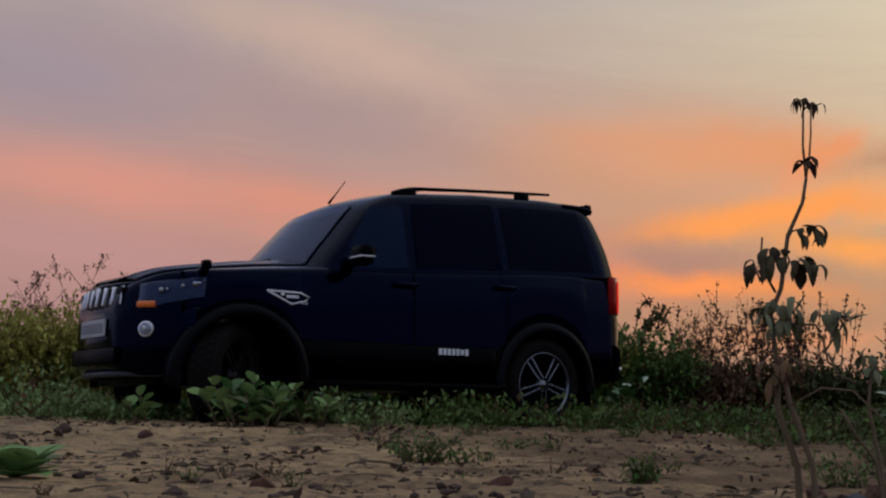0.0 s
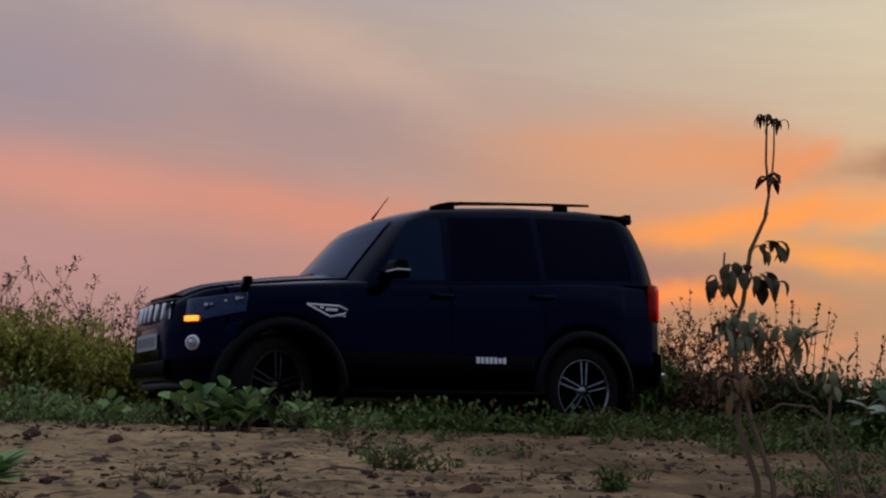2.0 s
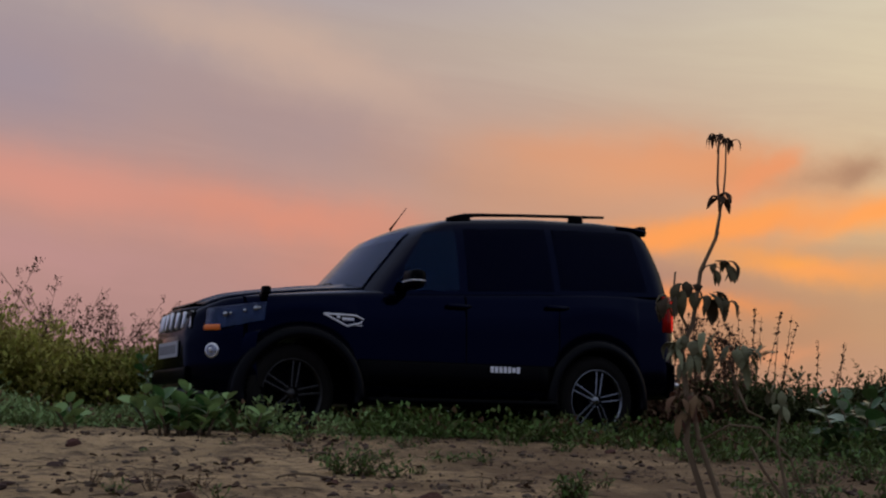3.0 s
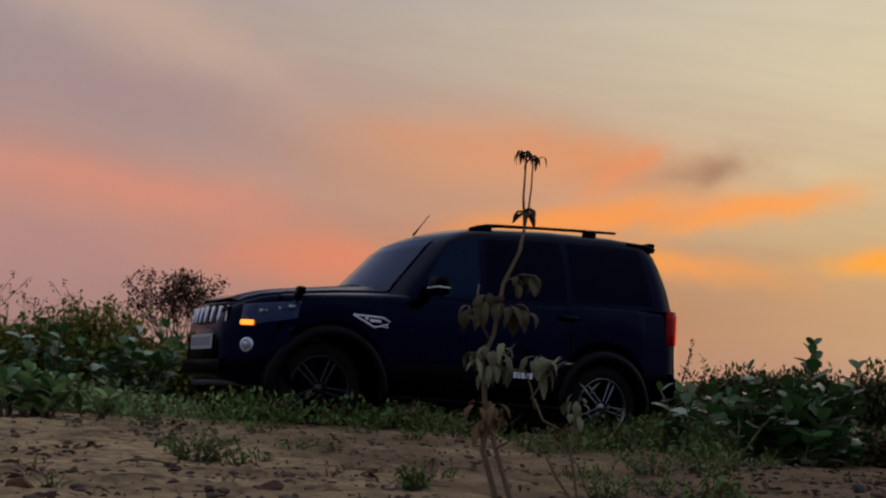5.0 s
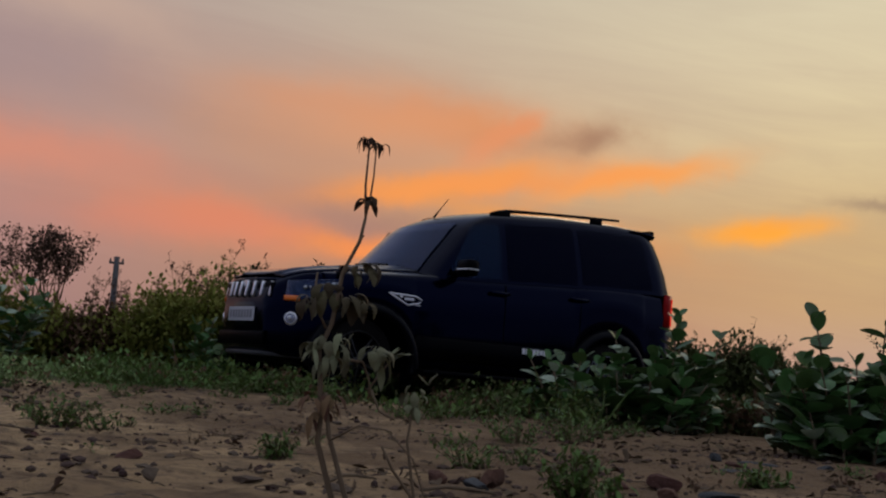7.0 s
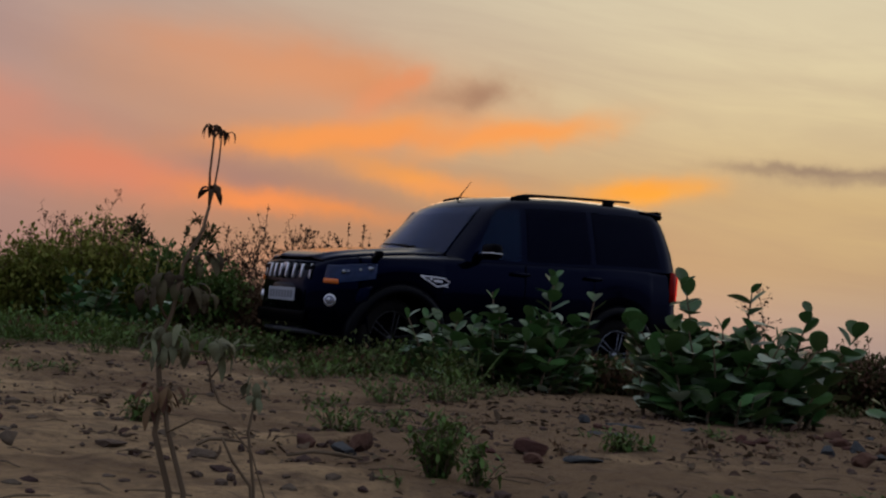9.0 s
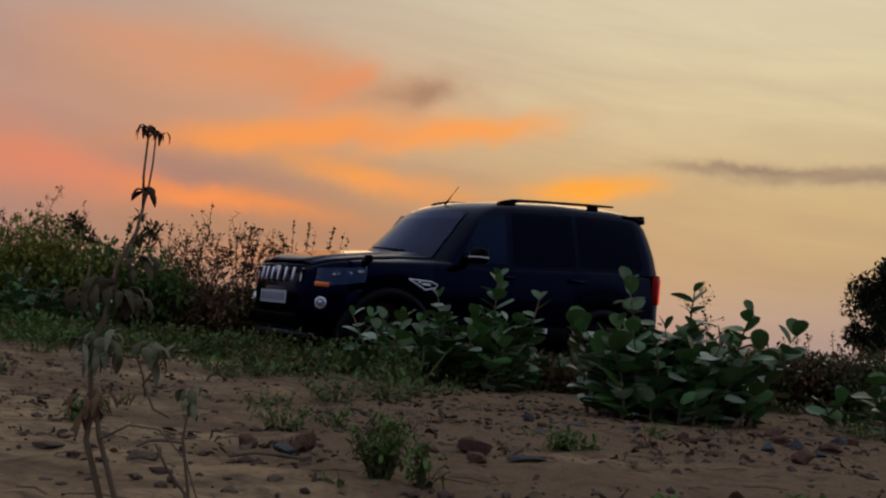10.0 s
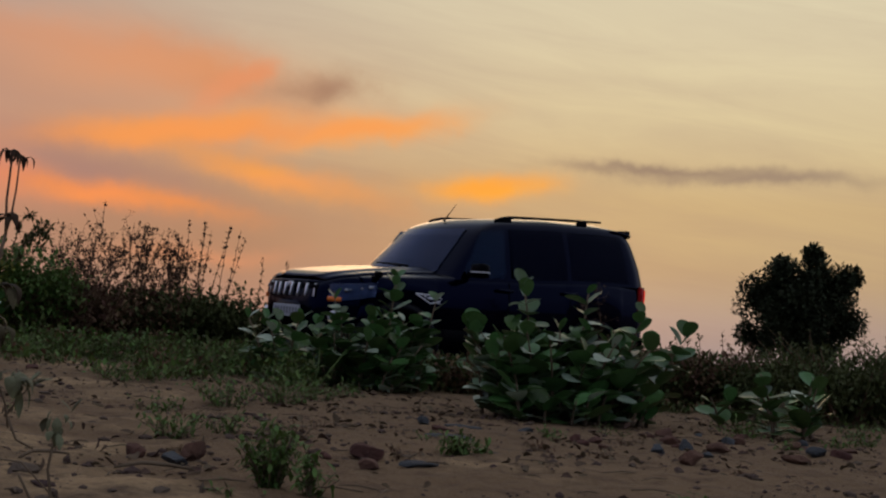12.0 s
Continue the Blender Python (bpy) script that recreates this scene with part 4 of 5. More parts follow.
def leaf_rosette(x, y, n, size, label):
    plant = tagged(new("broadleaf_weed"), label, "weed")
    plant.location = (x, y, ground_z(x, y) - 0.005)
    for k in range(n):
        ob = new("leaf", FRESH[k % 2])
        ob.parent = plant
        s = size * RNG.uniform(0.7, 1.1)
        ob.matrix_basis = pose(0, 0, 0.01, 0, 0, 137 * k) @ pose(0, 0, 0, 0, -RNG.uniform(15, 60), 0) @ Matrix.Diagonal((s, s, s, 1))
    return plant


leaf_rosette(-1.40, 4.12, 17, 0.2, "low pale green broadleaf weed on sand")
leaf_rosette(-1.62, 4.72, 10, 0.13, "low pale green broadleaf weed on sand")


def hang(geo, at, a, length, width, rise, fall):
    """A limp leaf that starts at the angle rise and ends hanging at the angle fall."""
    verts, faces = geo
    out, side = Vector((math.cos(a), math.sin(a), 0)), Vector((-math.sin(a), math.cos(a), 0))
    p, base, k = Vector(at), len(verts), 7
    for i in range(k + 1):
        s = i / k
        e = radians(rise + (fall - rise) * min(1.0, s * 1.5))
        d = out * math.cos(e) + Vector((0, 0, math.sin(e)))
        up = Vector((0, 0, math.cos(e))) - out * math.sin(e)
        w = width * math.sin(math.pi * (0.06 + 0.90 * s)) * 0.5
        verts.extend((tuple(p - side * w - up * w * 0.35), tuple(p), tuple(p + side * w - up * w * 0.35)))
        p = p + d * (length / k)
    for i in range(k):
        o = base + 3 * i
        faces.extend(((o, o + 1, o + 4, o + 3), (o + 1, o + 2, o + 5, o + 4)))


def tall_weed():
    """The lanky wilting weed close to the path."""
    x0, y0 = 0.33, 1.15
    plant = tagged(new("tall_weed"), "lanky half-wilted weed with drooping leaves and bare stems", "weed")
    plant.location = (x0, y0, ground_z(x0, y0) - 0.01)
    rng = random.Random(3)

    def stem(pts, r0, r1, mat=STEM):
        k = len(pts)
        p3 = [(p[0], p[1], p[2]) for p in pts]
        part("stem", tube(p3, [0.72 * (r0 + (r1 - r0) * i / (k - 1)) for i in range(k)], 7), mat, plant, smooth=True)

    def droop(x, y, z, n, length, width, fall=1.2, spread=360.0, start=0.0, mat=LEAF_TALL, rise=(10, 55)):
        """A whorl of leaves that rise a little, then hang."""
        geo = ([], [])
        n = round(n * 1.5)
        for k in range(n):
            a = radians(start + spread * (k + rng.uniform(-0.3, 0.3)) / n)
            hang(geo, (x + rng.gauss(0, 0.003), y + rng.gauss(0, 0.003), z - abs(rng.gauss(0, 0.011)) * (0 if mat is LEAF_SEED else 1)), a, length * rng.uniform(0.55, 1.3), 0.66 * width * rng.uniform(0.7, 1.2), rng.uniform(*rise), -50 - 32 * fall * rng.uniform(0.7, 1.1))
        part("leaf_whorl", geo, mat, plant, smooth=True)

    stem([(0.012, 0.01, 0), (0.004, 0.005, 0.12), (-0.004, 0, 0.24), (-0.022, 0, 0.294), (-0.02, 0, 0.32), (-0.027, 0, 0.379), (-0.017, 0, 0.404), (-0.010, 0, 0.454), (0.004, 0, 0.485), (0.008, 0, 0.5085)], 0.0050, 0.0021)
    stem([(0.02, -0.01, 0), (0.014, -0.01, 0.13), (0.008, -0.008, 0.241), (-0.012, -0.004, 0.30), (-0.018, 0, 0.34)], 0.0045, 0.0030)
    stem([(0.008, 0, 0.5085), (0.006, 0.002, 0.54), (0.007, 0.002, 0.581)], 0.0019, 0.0013, STEM_DRY)
    stem([(0.007, 0, 0.505), (0.011, 0.0, 0.525), (0.013, 0.0, 0.55), (0.0135, 0, 0.578)], 0.0016, 0.0010, STEM_DRY)
    stem([(-0.010, 0, 0.454), (0.0, 0.004, 0.474), (0.009, 0.006, 0.492)], 0.0014, 0.0008, STEM_DRY)
    stem([(-0.022, 0, 0.40), (-0.036, 0.0, 0.425), (-0.034, 0, 0.452)], 0.0019, 0.0013)
    stem([(-0.036, 0, 0.41), (-0.043, 0, 0.43)], 0.0014, 0.001)
    stem([(-0.026, 0, 0.365), (-0.005, 0.004, 0.372), (0.017, 0.006, 0.371), (0.024, 0.006, 0.355), (0.028, 0.006, 0.335)], 0.0020, 0.0013)
    stem([(0.024, 0.006, 0.345), (0.036, 0.008, 0.362), (0.047, 0.008, 0.378)], 0.0016, 0.001)
    stem([(0.026, 0, 0.345), (0.035, 0, 0.325), (0.05, -0.004, 0.318)], 0.0018, 0.0012)
    stem([(-0.012, -0.01, 0.296), (0.010, -0.03, 0.312), (0.035, -0.04, 0.310), (0.06, -0.045, 0.285), (0.085, -0.045, 0.22)], 0.0014, 0.001)
    stem([(0.095, 0.02, 0), (0.088, 0.02, 0.13), (0.079, 0.02, 0.246), (0.069, 0.02, 0.297), (0.074, 0.02, 0.3415)], 0.0032, 0.0016)
    stem([(0.095, 0.02, 0.1), (0.076, 0.02, 0.245), (0.055, 0.015, 0.27), (0.043, 0.015, 0.292)], 0.0030, 0.0016)
    stem([(-0.012, 0, 0.444), (-0.006, 0, 0.458), (0.004, 0, 0.461)], 0.0016, 0.0011)
    # crowns and whorls
    droop(0.007, 0.002, 0.579, 8, 0.0230, 0.0062, 1.3, mat=LEAF_SEED, rise=(55, 110))
    droop(0.0160, 0.0, 0.575, 5, 0.0205, 0.0058, 1.3, mat=LEAF_SEED, rise=(55, 115))
    droop(0.008, 0, 0.524, 4, 0.022, 0.0120, 0.7, mat=LEAF_SEED)

    def wilted(x, y, z, size, start, mat=LEAF_TALL, fingers=5):
        """A limp lobed leaf: broad fingers that hang from one stalk end."""
        geo = ([], [])
        for k in range(fingers):
            a = radians(start + (k - (fingers - 1) / 2) * rng.uniform(14, 60))
            hang(geo, (x + rng.gauss(0, 0.003), y + rng.gauss(0, 0.003), z + rng.gauss(0, 0.003)), a, size * rng.uniform(0.6, 1.35), size * rng.uniform(0.22, 0.5), rng.uniform(-55, 45), rng.uniform(-125, -70))
        part("wilted_leaf", geo, mat, plant, smooth=True)

    for x, z, size, start in ((0.012, 0.461, 0.026, 0), (0.002, 0.458, 0.018, -60), (-0.045, 0.424, 0.023, 180), (-0.038, 0.428, 0.020, 250), (-0.024, 0.440, 0.024, 220), (-0.014, 0.436, 0.022, -80),
                              (0.004, 0.430, 0.027, 0), (0.010, 0.424, 0.022, -40), (-0.002, 0.428, 0.022, -100), (-0.026, 0.391, 0.026, 200), (-0.034, 0.384, 0.022, 170), (-0.012, 0.390, 0.027, -50),
                              (-0.004, 0.378, 0.022, 0), (-0.020, 0.372, 0.022, 260), (0.030, 0.386, 0.027, -70), (0.026, 0.384, 0.024, 230), (0.034, 0.378, 0.024, 10)):
        # leaves above 0.42 m take the colour with backlit shade painted in
        wilted(x, rng.uniform(-0.008, 0.008), z, size, start, LEAF_BACKLIT if z > 0.42 else LEAF_TALL)
    for x, z, size, start in ((0.070, 0.345, 0.020, 200), (0.078, 0.343, 0.022, 0), (0.074, 0.332, 0.018, 270)):
        wilted(x, 0.02, z, size, start, LEAF_TALL, 4)
    for x, z, size, start in ((-0.032, 0.336, 0.024, 200), (-0.022, 0.340, 0.022, 280), (-0.010, 0.338, 0.020, -20), (-0.026, 0.322, 0.020, 240), (-0.014, 0.324, 0.018, 0)):
        wilted(x, -0.004, z, size, start, LEAF_DRY, 4)
    # young pale shoots that still stand up
    for x, z, rise in ((0.045, 0.374, 50), (0.050, 0.378, 35), (0.042, 0.376, 70), (0.083, 0.352, 70), (-0.002, 0.384, 80)):
        geo = ([], [])
        for a in (-0.4, 0.3, 2.9):
            hang(geo, (x, 0.006, z), a, 0.016, 0.006, rise + rng.uniform(-15, 15), rise - 35)
        part("young_leaf", geo, LEAF_TALL, plant, smooth=True)
    return plant


tall_weed()


def tuft(x, y, height, radius, n, label, mat=LEAF_WEED, dense=9, size=0.028, rng=RNG):
    """A small bushy weed: thin stems set with small leaves."""
    plant = tagged(new("weed"), label, "weed", "small weeds")
    plant.location = (x, y, ground_z(x, y) - 0.01)
    sg, lg = ([], []), ([], [])
    for _ in range(n):
        a, r = rng.uniform(0, 2 * math.pi), math.sqrt(rng.random())
        h = height * rng.uniform(0.55, 1.05) * (1.05 - 0.4 * r)
        tip = Vector((math.cos(a) * r * radius, math.sin(a) * r * radius, h))
        foot = Vector((tip.x * 0.25, tip.y * 0.25, 0))
        mid = foot.lerp(tip, 0.5) + Vector((tip.x * -0.08, tip.y * -0.08, h * 0.08))
        tube([foot, mid, tip], [0.0022, 0.0017, 0.001], 4, sg)
        for k in range(dense):
            s = (k + rng.random()) / dense
            p = foot.lerp(mid, s * 2) if s < 0.5 else mid.lerp(tip, s * 2 - 1)
            d = rand_dir(rng, 0.35)
            leaf(lg, p, d, (0, 0, 1), size * rng.uniform(0.7, 1.4), size * rng.uniform(0.35, 0.6), 0.3, 0.15)
    part("stalk", sg, STEM, plant, kind="stuff")
    part("foliage", lg, mat, plant, smooth=True, kind="stuff")
    return plant


GREEN_TUFT, DRY_TUFT = "small leafy green weed growing from sand", "sparse dry brown weed on sand"
for x, y, h, r, n, dense in ((-0.10, 5.8, 0.18, 0.26, 44, 10), (0.10, 5.72, 0.10, 0.14, 10, 8), (0.36, 6.72, 0.09, 0.24, 16, 8), (0.62, 6.8, 0.08, 0.16, 10, 8),
                             (0.71, 4.4, 0.15, 0.085, 24, 9), (1.36, 3.2, 0.25, 0.10, 40, 13), (1.42, 3.05, 0.17, 0.08, 16, 10), (2.5, 4.22, 0.12, 0.11, 32, 9), (2.62, 4.3, 0.07, 0.07, 8, 7),
                             (2.2, 6.2, 0.2, 0.24, 30, 10), (2.65, 6.6, 0.2, 0.28, 34, 10), (3.0, 7.0, 0.18, 0.25, 28, 10), (1.75, 5.9, 0.10, 0.14, 10, 8),
                             (3.4, 7.5, 0.16, 0.22, 16, 9), (1.45, 4.55, 0.17, 0.16, 18, 9), (1.75, 4.8, 0.14, 0.14, 14, 9), (1.15, 7.7, 0.12, 0.2, 14, 8), (1.9, 7.3, 0.16, 0.24, 18, 9),
                             (-2.9, 7.9, 0.1, 0.2, 12, 8), (0.2, 7.6, 0.12, 0.22, 16, 8), (-0.5, 7.9, 0.14, 0.22, 18, 8), (0.85, 8.0, 0.16, 0.22, 18, 9), (4.9, 5.0, 0.07, 0.1, 10, 7), (3.6, 5.3, 0.06, 0.08, 8, 7),
                             (2.0, 2.75, 0.07, 0.08, 10, 8), (5.2, 5.7, 0.1, 0.2, 14, 8), (5.7, 6.3, 0.12, 0.25, 18, 8), (6.3, 6.9, 0.16, 0.28, 20, 9), (6.1, 5.6, 0.1, 0.22, 14, 8), (6.7, 6.3, 0.14, 0.26, 18, 9), (5.5, 5.2, 0.08, 0.16, 10, 8), (7.0, 7.2, 0.2, 0.3, 22, 9), (5.9, 7.6, 0.2, 0.3, 22, 9), (7.4, 6.6, 0.2, 0.3, 22, 9), (2.62, 2.95, 0.06, 0.09, 9, 7)):
    tuft(x, y, h, r, n, GREEN_TUFT, LEAF_WEED, dense)
for x, y, h, r, n in ((-0.75, 4.4, 0.12, 0.1, 8), (-1.0, 4.55, 0.1, 0.1, 8), (-0.62, 4.6, 0.09, 0.08, 6), (0.45, 5.1, 0.07, 0.1, 7), (0.95, 5.4, 0.08, 0.1, 7), (2.1, 4.9, 0.1, 0.1, 8), (3.1, 4.6, 0.06, 0.12, 9), (3.3, 4.4, 0.05, 0.1, 8), (1.0, 6.2, 0.06, 0.12, 8)):
    tuft(x, y, h, r, n, DRY_TUFT, LEAF_DRY, 4, 0.02)


def scatter_tufts():
    rng = random.Random(31)
    for _ in range(34):
        y = rng.uniform(3.0, 8.0)
        x = y * math.tan(radians(rng.uniform(-20, 44)))
        dry = rng.random() < 0.5
        tuft(x, y, rng.uniform(0.03, 0.08), rng.uniform(0.04, 0.11), rng.randint(4, 9), DRY_TUFT if dry else GREEN_TUFT, LEAF_DRY if dry else LEAF_WEED, 6, 0.018, rng)


scatter_tufts()


def make_grass():
    """Low green ground cover along the track."""
    rng = random.Random(11)
    geo, leafy, dusty, dry, scrubby = ([], []), ([], []), ([], []), ([], []), ([], [])
    count = 0
    while count < 4300:
        x, y = rng.uniform(-7.5, 9.5), rng.uniform(6.6, 14.5)
        edge = 8.35 + 0.25 * step(-0.2, 0.6, x) - 1.5 * step(1.2, 2.5, x) + 1.9 * step(2.8, 4.4, x) - 1.6 * step(5.4, 7.5, x)
        edge += 0.55 * noise.noise(Vector((x * 0.9, 3.0, 0)))
        if y < edge or noise.noise(Vector((x * 1.1, y * 1.1, 4.0))) < -0.05 + (0.2 if y < edge + 0.5 else 0):
            continue
        if -0.3 < x < 2.3 and rng.random() < 0.3:
            continue
        z = ground_z(x, y) - 0.01
        tall = (0.06 + 0.30 * max(0.0, 0.45 + 1.1 * noise.noise(Vector((x * 0.8, y * 0.8, 9.0))))) * rng.uniform(0.7, 1.2)
        for _ in range(2):
            d = rand_dir(rng, 1.6)
            leaf(geo, (x + rng.uniform(-0.06, 0.06), y + rng.uniform(-0.06, 0.06), z), d, (d.y, -d.x, 0.3), tall * rng.uniform(0.7, 1.3), 0.009, 0.35, 0.2)
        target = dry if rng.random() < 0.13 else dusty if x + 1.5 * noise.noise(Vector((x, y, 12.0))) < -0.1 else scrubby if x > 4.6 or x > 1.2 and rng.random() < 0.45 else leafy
        for _ in range(17):
            p = (x + rng.gauss(0, 0.085), y + rng.gauss(0, 0.085), z + tall * rng.uniform(0.15, 0.95))
            d = rand_dir(rng, 0.4)
            leaflet(target, p, d, (0, 0, 1), rng.uniform(0.03, 0.075), rng.uniform(0.018, 0.042))
        count += 1
    g = part("grass", geo, LEAF_GRASS)
    tagged(g, "low green grass blades along the track", "grass", kind="stuff")
    g = part("ground_cover", leafy, LEAF_WEED)
    tagged(g, "low leafy green ground cover along the track", "weeds", kind="stuff")
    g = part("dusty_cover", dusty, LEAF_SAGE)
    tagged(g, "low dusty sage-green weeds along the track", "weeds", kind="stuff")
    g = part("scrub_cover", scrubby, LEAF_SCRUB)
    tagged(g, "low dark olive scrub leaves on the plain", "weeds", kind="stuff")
    g = part("dry_cover", dry, LEAF_DRY)
    tagged(g, "withered brown weeds among the green ones", "weeds", kind="stuff")


make_grass()


def bush(x, y, height, radius, n, label, mat=LEAF_BUSH, size=0.07, rng=RNG, name="bush", twigs=10):
    """A thicket: several overlapping clumps of leaves on twigs, uneven on top."""
    plant = tagged(new(name), label, "bush", "bushes behind the track")
    plant.location = (x, y, ground_z(x, y) - 0.02)
    sg, lg = ([], []), ([], [])
    clumps = []
    for k in range(12):
        a, r = rng.uniform(0, 2 * math.pi), radius * math.sqrt(rng.random()) * 0.75
        h = height * rng.uniform(0.72, 1.0) * (1.05 - 0.3 * r / radius)
        clumps.append((Vector((r * math.cos(a), r * 0.7 * math.sin(a), h * 0.62)), radius * rng.uniform(0.32, 0.5), h * 0.42))
    for c, r, hh in clumps:
        tube([(c.x * 0.2, c.y * 0.2, 0), c * 0.6, c + Vector((0, 0, hh * 0.9))], [0.018, 0.011, 0.004], 5, sg)
    for _ in range(twigs):
        c, r, hh = rng.choice(clumps)
        top = c + Vector((rng.uniform(-r, r), rng.uniform(-r, r), hh + rng.uniform(0.02, 0.16)))
        tube([c, top], [0.006, 0.002], 4, sg)
        for _ in range(10):
            leaf_at = c.lerp(top, rng.uniform(0.6, 1.0))
            leaflet(lg, leaf_at, rand_dir(rng, 0.2), (0, 0, 1), size * rng.uniform(0.5, 0.9), size * 0.4)
    for _ in range(n):
        c, r, hh = rng.choice(clumps)
        d = rand_dir(rng)
        q = rng.random() ** 0.4
        p = c + Vector((d.x * r * q, d.y * r * q, d.z * hh * q))
        p.z = max(p.z, 0.03)
        leaflet(lg, p, rand_dir(rng, 0.3), (0, 0, 1), size * rng.uniform(0.6, 1.3), size * rng.uniform(0.35, 0.6))
    for _ in range(n // 3):
        a, r = rng.uniform(0, 2 * math.pi), radius * math.sqrt(rng.random())
        leaflet(lg, (r * math.cos(a), r * 0.7 * math.sin(a), rng.uniform(0.03, height * 0.6)), rand_dir(rng, 0.3), (0, 0, 1), size * rng.uniform(0.6, 1.3), size * 0.5)
    part("twig_work", sg, STEM_DRY, plant, kind="stuff")
    part("foliage", lg, mat, plant, kind="stuff")
    return plant


DENSE, BROWN = "dense olive-green wild bush behind the track", "dry brown bush behind the track"
for az, dist, h, r, brown in ((-21, 13.3, 1.5, 1.0, 0), (-17.6, 13.6, 1.42, 0.95, 0), (-14.4, 14.4, 1.12, 0.9, 0), (-11.2, 14.6, 1.15, 0.9, 0), (-8.2, 14.4, 1.32, 0.9, 0), (-5.4, 14.2, 1.25, 0.8, 0),
                              (-2.6, 14.8, 0.95, 0.7, 0), (0.2, 14.6, 0.95, 0.8, 1), (2.8, 14.2, 1.3, 0.85, 0), (5.3, 14.0, 1.5, 0.95, 0), (8.0, 14.2, 1.3, 0.9, 3), (10.6, 14.6, 0.95, 0.9, 1),
                              (13.2, 14.8, 0.98, 1.0, 1), (16.2, 15.0, 1.0, 1.05, 2), (19.2, 15.2, 0.98, 0.95, 2), (21.8, 16.0, 0.8, 0.9, 1)):
    x, y = at_bearing(az, dist)
    bush(x, y, h * 0.97, r * 1.08, 5600, BROWN if brown == 1 else DENSE, (LEAF_OLIVE_LIT if az < -12 else LEAF_BUSH, LEAF_DRY, LEAF_SCRUB, LEAF_WEED)[brown], 0.085)
for az, dist, h, r, brown in ((22.8, 16.2, 1.08, 1.0, 0), (24.6, 16.3, 1.16, 0.9, 0), (26.6, 16.2, 1.22, 0.9, 0), (28.6, 16.2, 1.2, 0.9, 0), (30.6, 16.4, 1.06, 1.0, 0), (33.5, 16.5, 0.78, 1.0, 0), (36.6, 13, 0.62, 0.7, 0), (38.6, 11.5, 0.66, 0.65, 0), (40.4, 11.6, 0.68, 0.6, 1), (42.6, 13, 0.66, 0.8, 0), (44.6, 11.5, 0.66, 0.8, 0), (46.4, 11, 0.78, 0.8, 0), (48.5, 12, 0.86, 0.9, 0), (51, 12, 0.88, 1.0, 0)):
    x, y = at_bearing(az, dist)
    bush(x, y, h, r * 1.1, 7000 if az < 35 else 4000, "low dry brown scrub on the plain" if brown else "low green scrub on the plain", LEAF_DRY if brown else LEAF_SCRUB, 0.085 if az < 35 else 0.06)


# added bush: its brown fills the gap where bare soil rises
bush(5.5, 9.45, 0.4, 0.4, 1500, "low brown scrub added in place of bare soil among milkweed", LEAF_DRY, 0.05)


def seed_weed(x, y, height, label, rng):
    """A tall thin weed: branching wiry stem with dark seed clusters and scant leaves."""
    plant = tagged(new("seed_weed"), label, "weed", "tall dry weeds")
    plant.location = (x, y, ground_z(x, y) - 0.02)
    sg, lg = ([], []), ([], [])
    for _ in range(rng.choice((2, 3, 3, 4))):
        lean = Vector((rng.uniform(-0.5, 0.5), rng.uniform(-0.3, 0.3), 0))
        h = height * rng.uniform(0.75, 1.0)
        pts = [Vector((0, 0, 0)) + lean * (s * s * h) + Vector((0, 0, h * s)) for s in (0, 0.35, 0.7, 1.0)]
        tube(pts, [0.007, 0.006, 0.004, 0.0025], 4, sg)
        for k in range(17):
            s = rng.uniform(0.38, 1.0)
            i = 1 if s < 0.7 else 2
            p = pts[i].lerp(pts[i + 1], (s - (0.35, 0.7)[i - 1]) / (0.35, 0.3)[i - 1])
            d = rand_dir(rng, 0.9)
            tip = p + d * rng.uniform(0.08, 0.36) * (1.25 - s)
            tube([p, tip], [0.003, 0.0015], 3, sg)
            for _ in range(5):
                leaflet(lg, tip + Vector((rng.gauss(0, 0.013), rng.gauss(0, 0.013), rng.gauss(0, 0.013))), rand_dir(rng, 0.1), (0, 0, 1), rng.uniform(0.03, 0.06), rng.uniform(0.015, 0.03))
    part("stalk", sg, STEM_DRY, plant, kind="stuff")
    part("seed_head", lg, LEAF_SEED, plant, kind="stuff")
    return plant


def seed_weeds():
    rng = random.Random(21)
    kinds = [seed_weed(*at_bearing(az, 14.0), h, "tall wiry weed with dark dry seed clusters", rng) for az, h in ((-20.2, 1.75), (-17.2, 1.8), (5.5, 1.7), (12.0, 1.45), (-14, 1.65))]
    spots = [(-18.6, 1.0), (-19.4, 0.95), (-16, 1.0), (-15.2, 0.95), (-14.6, 1.0), (-13.4, 0.95), (-12.6, 0.9), (-12.0, 0.95), (-11, 0.85), (-10, 0.8), (-9, 0.85), (-7.4, 0.85), (-6, 0.9), (-4.8, 0.85), (-0.8, 0.8), (0.4, 0.8), (1.0, 0.85),
             (2.0, 0.9), (3.4, 0.95), (4.2, 1.0), (4.8, 0.98), (6.4, 0.95), (7.2, 0.85), (12.4, 0.9)]
    for k in range(8):
        spots.append((rng.uniform(-20, -10), rng.uniform(0.75, 0.95)))
    for az, f in spots:
        x, y = at_bearing(az, rng.uniform(14.7, 16.4))
        copy_thing(rng.choice(kinds), pose(x, y, ground_z(x, y) - 0.03, 0, 0, rng.uniform(0, 360)) @ Matrix.Diagonal((1, 1, 1, 1))).scale = (f, f, f)
    for az, dist, h in ((33, 15, 0.75), (36, 12, 0.55), (37.5, 12.5, 0.62), (39, 13, 0.6), (30, 17, 0.7), (27, 18, 0.8)):
        seed_weed(*at_bearing(az, dist), h, "thin wiry weed standing in low scrub", rng)
    x, y = 7.7, 10.73
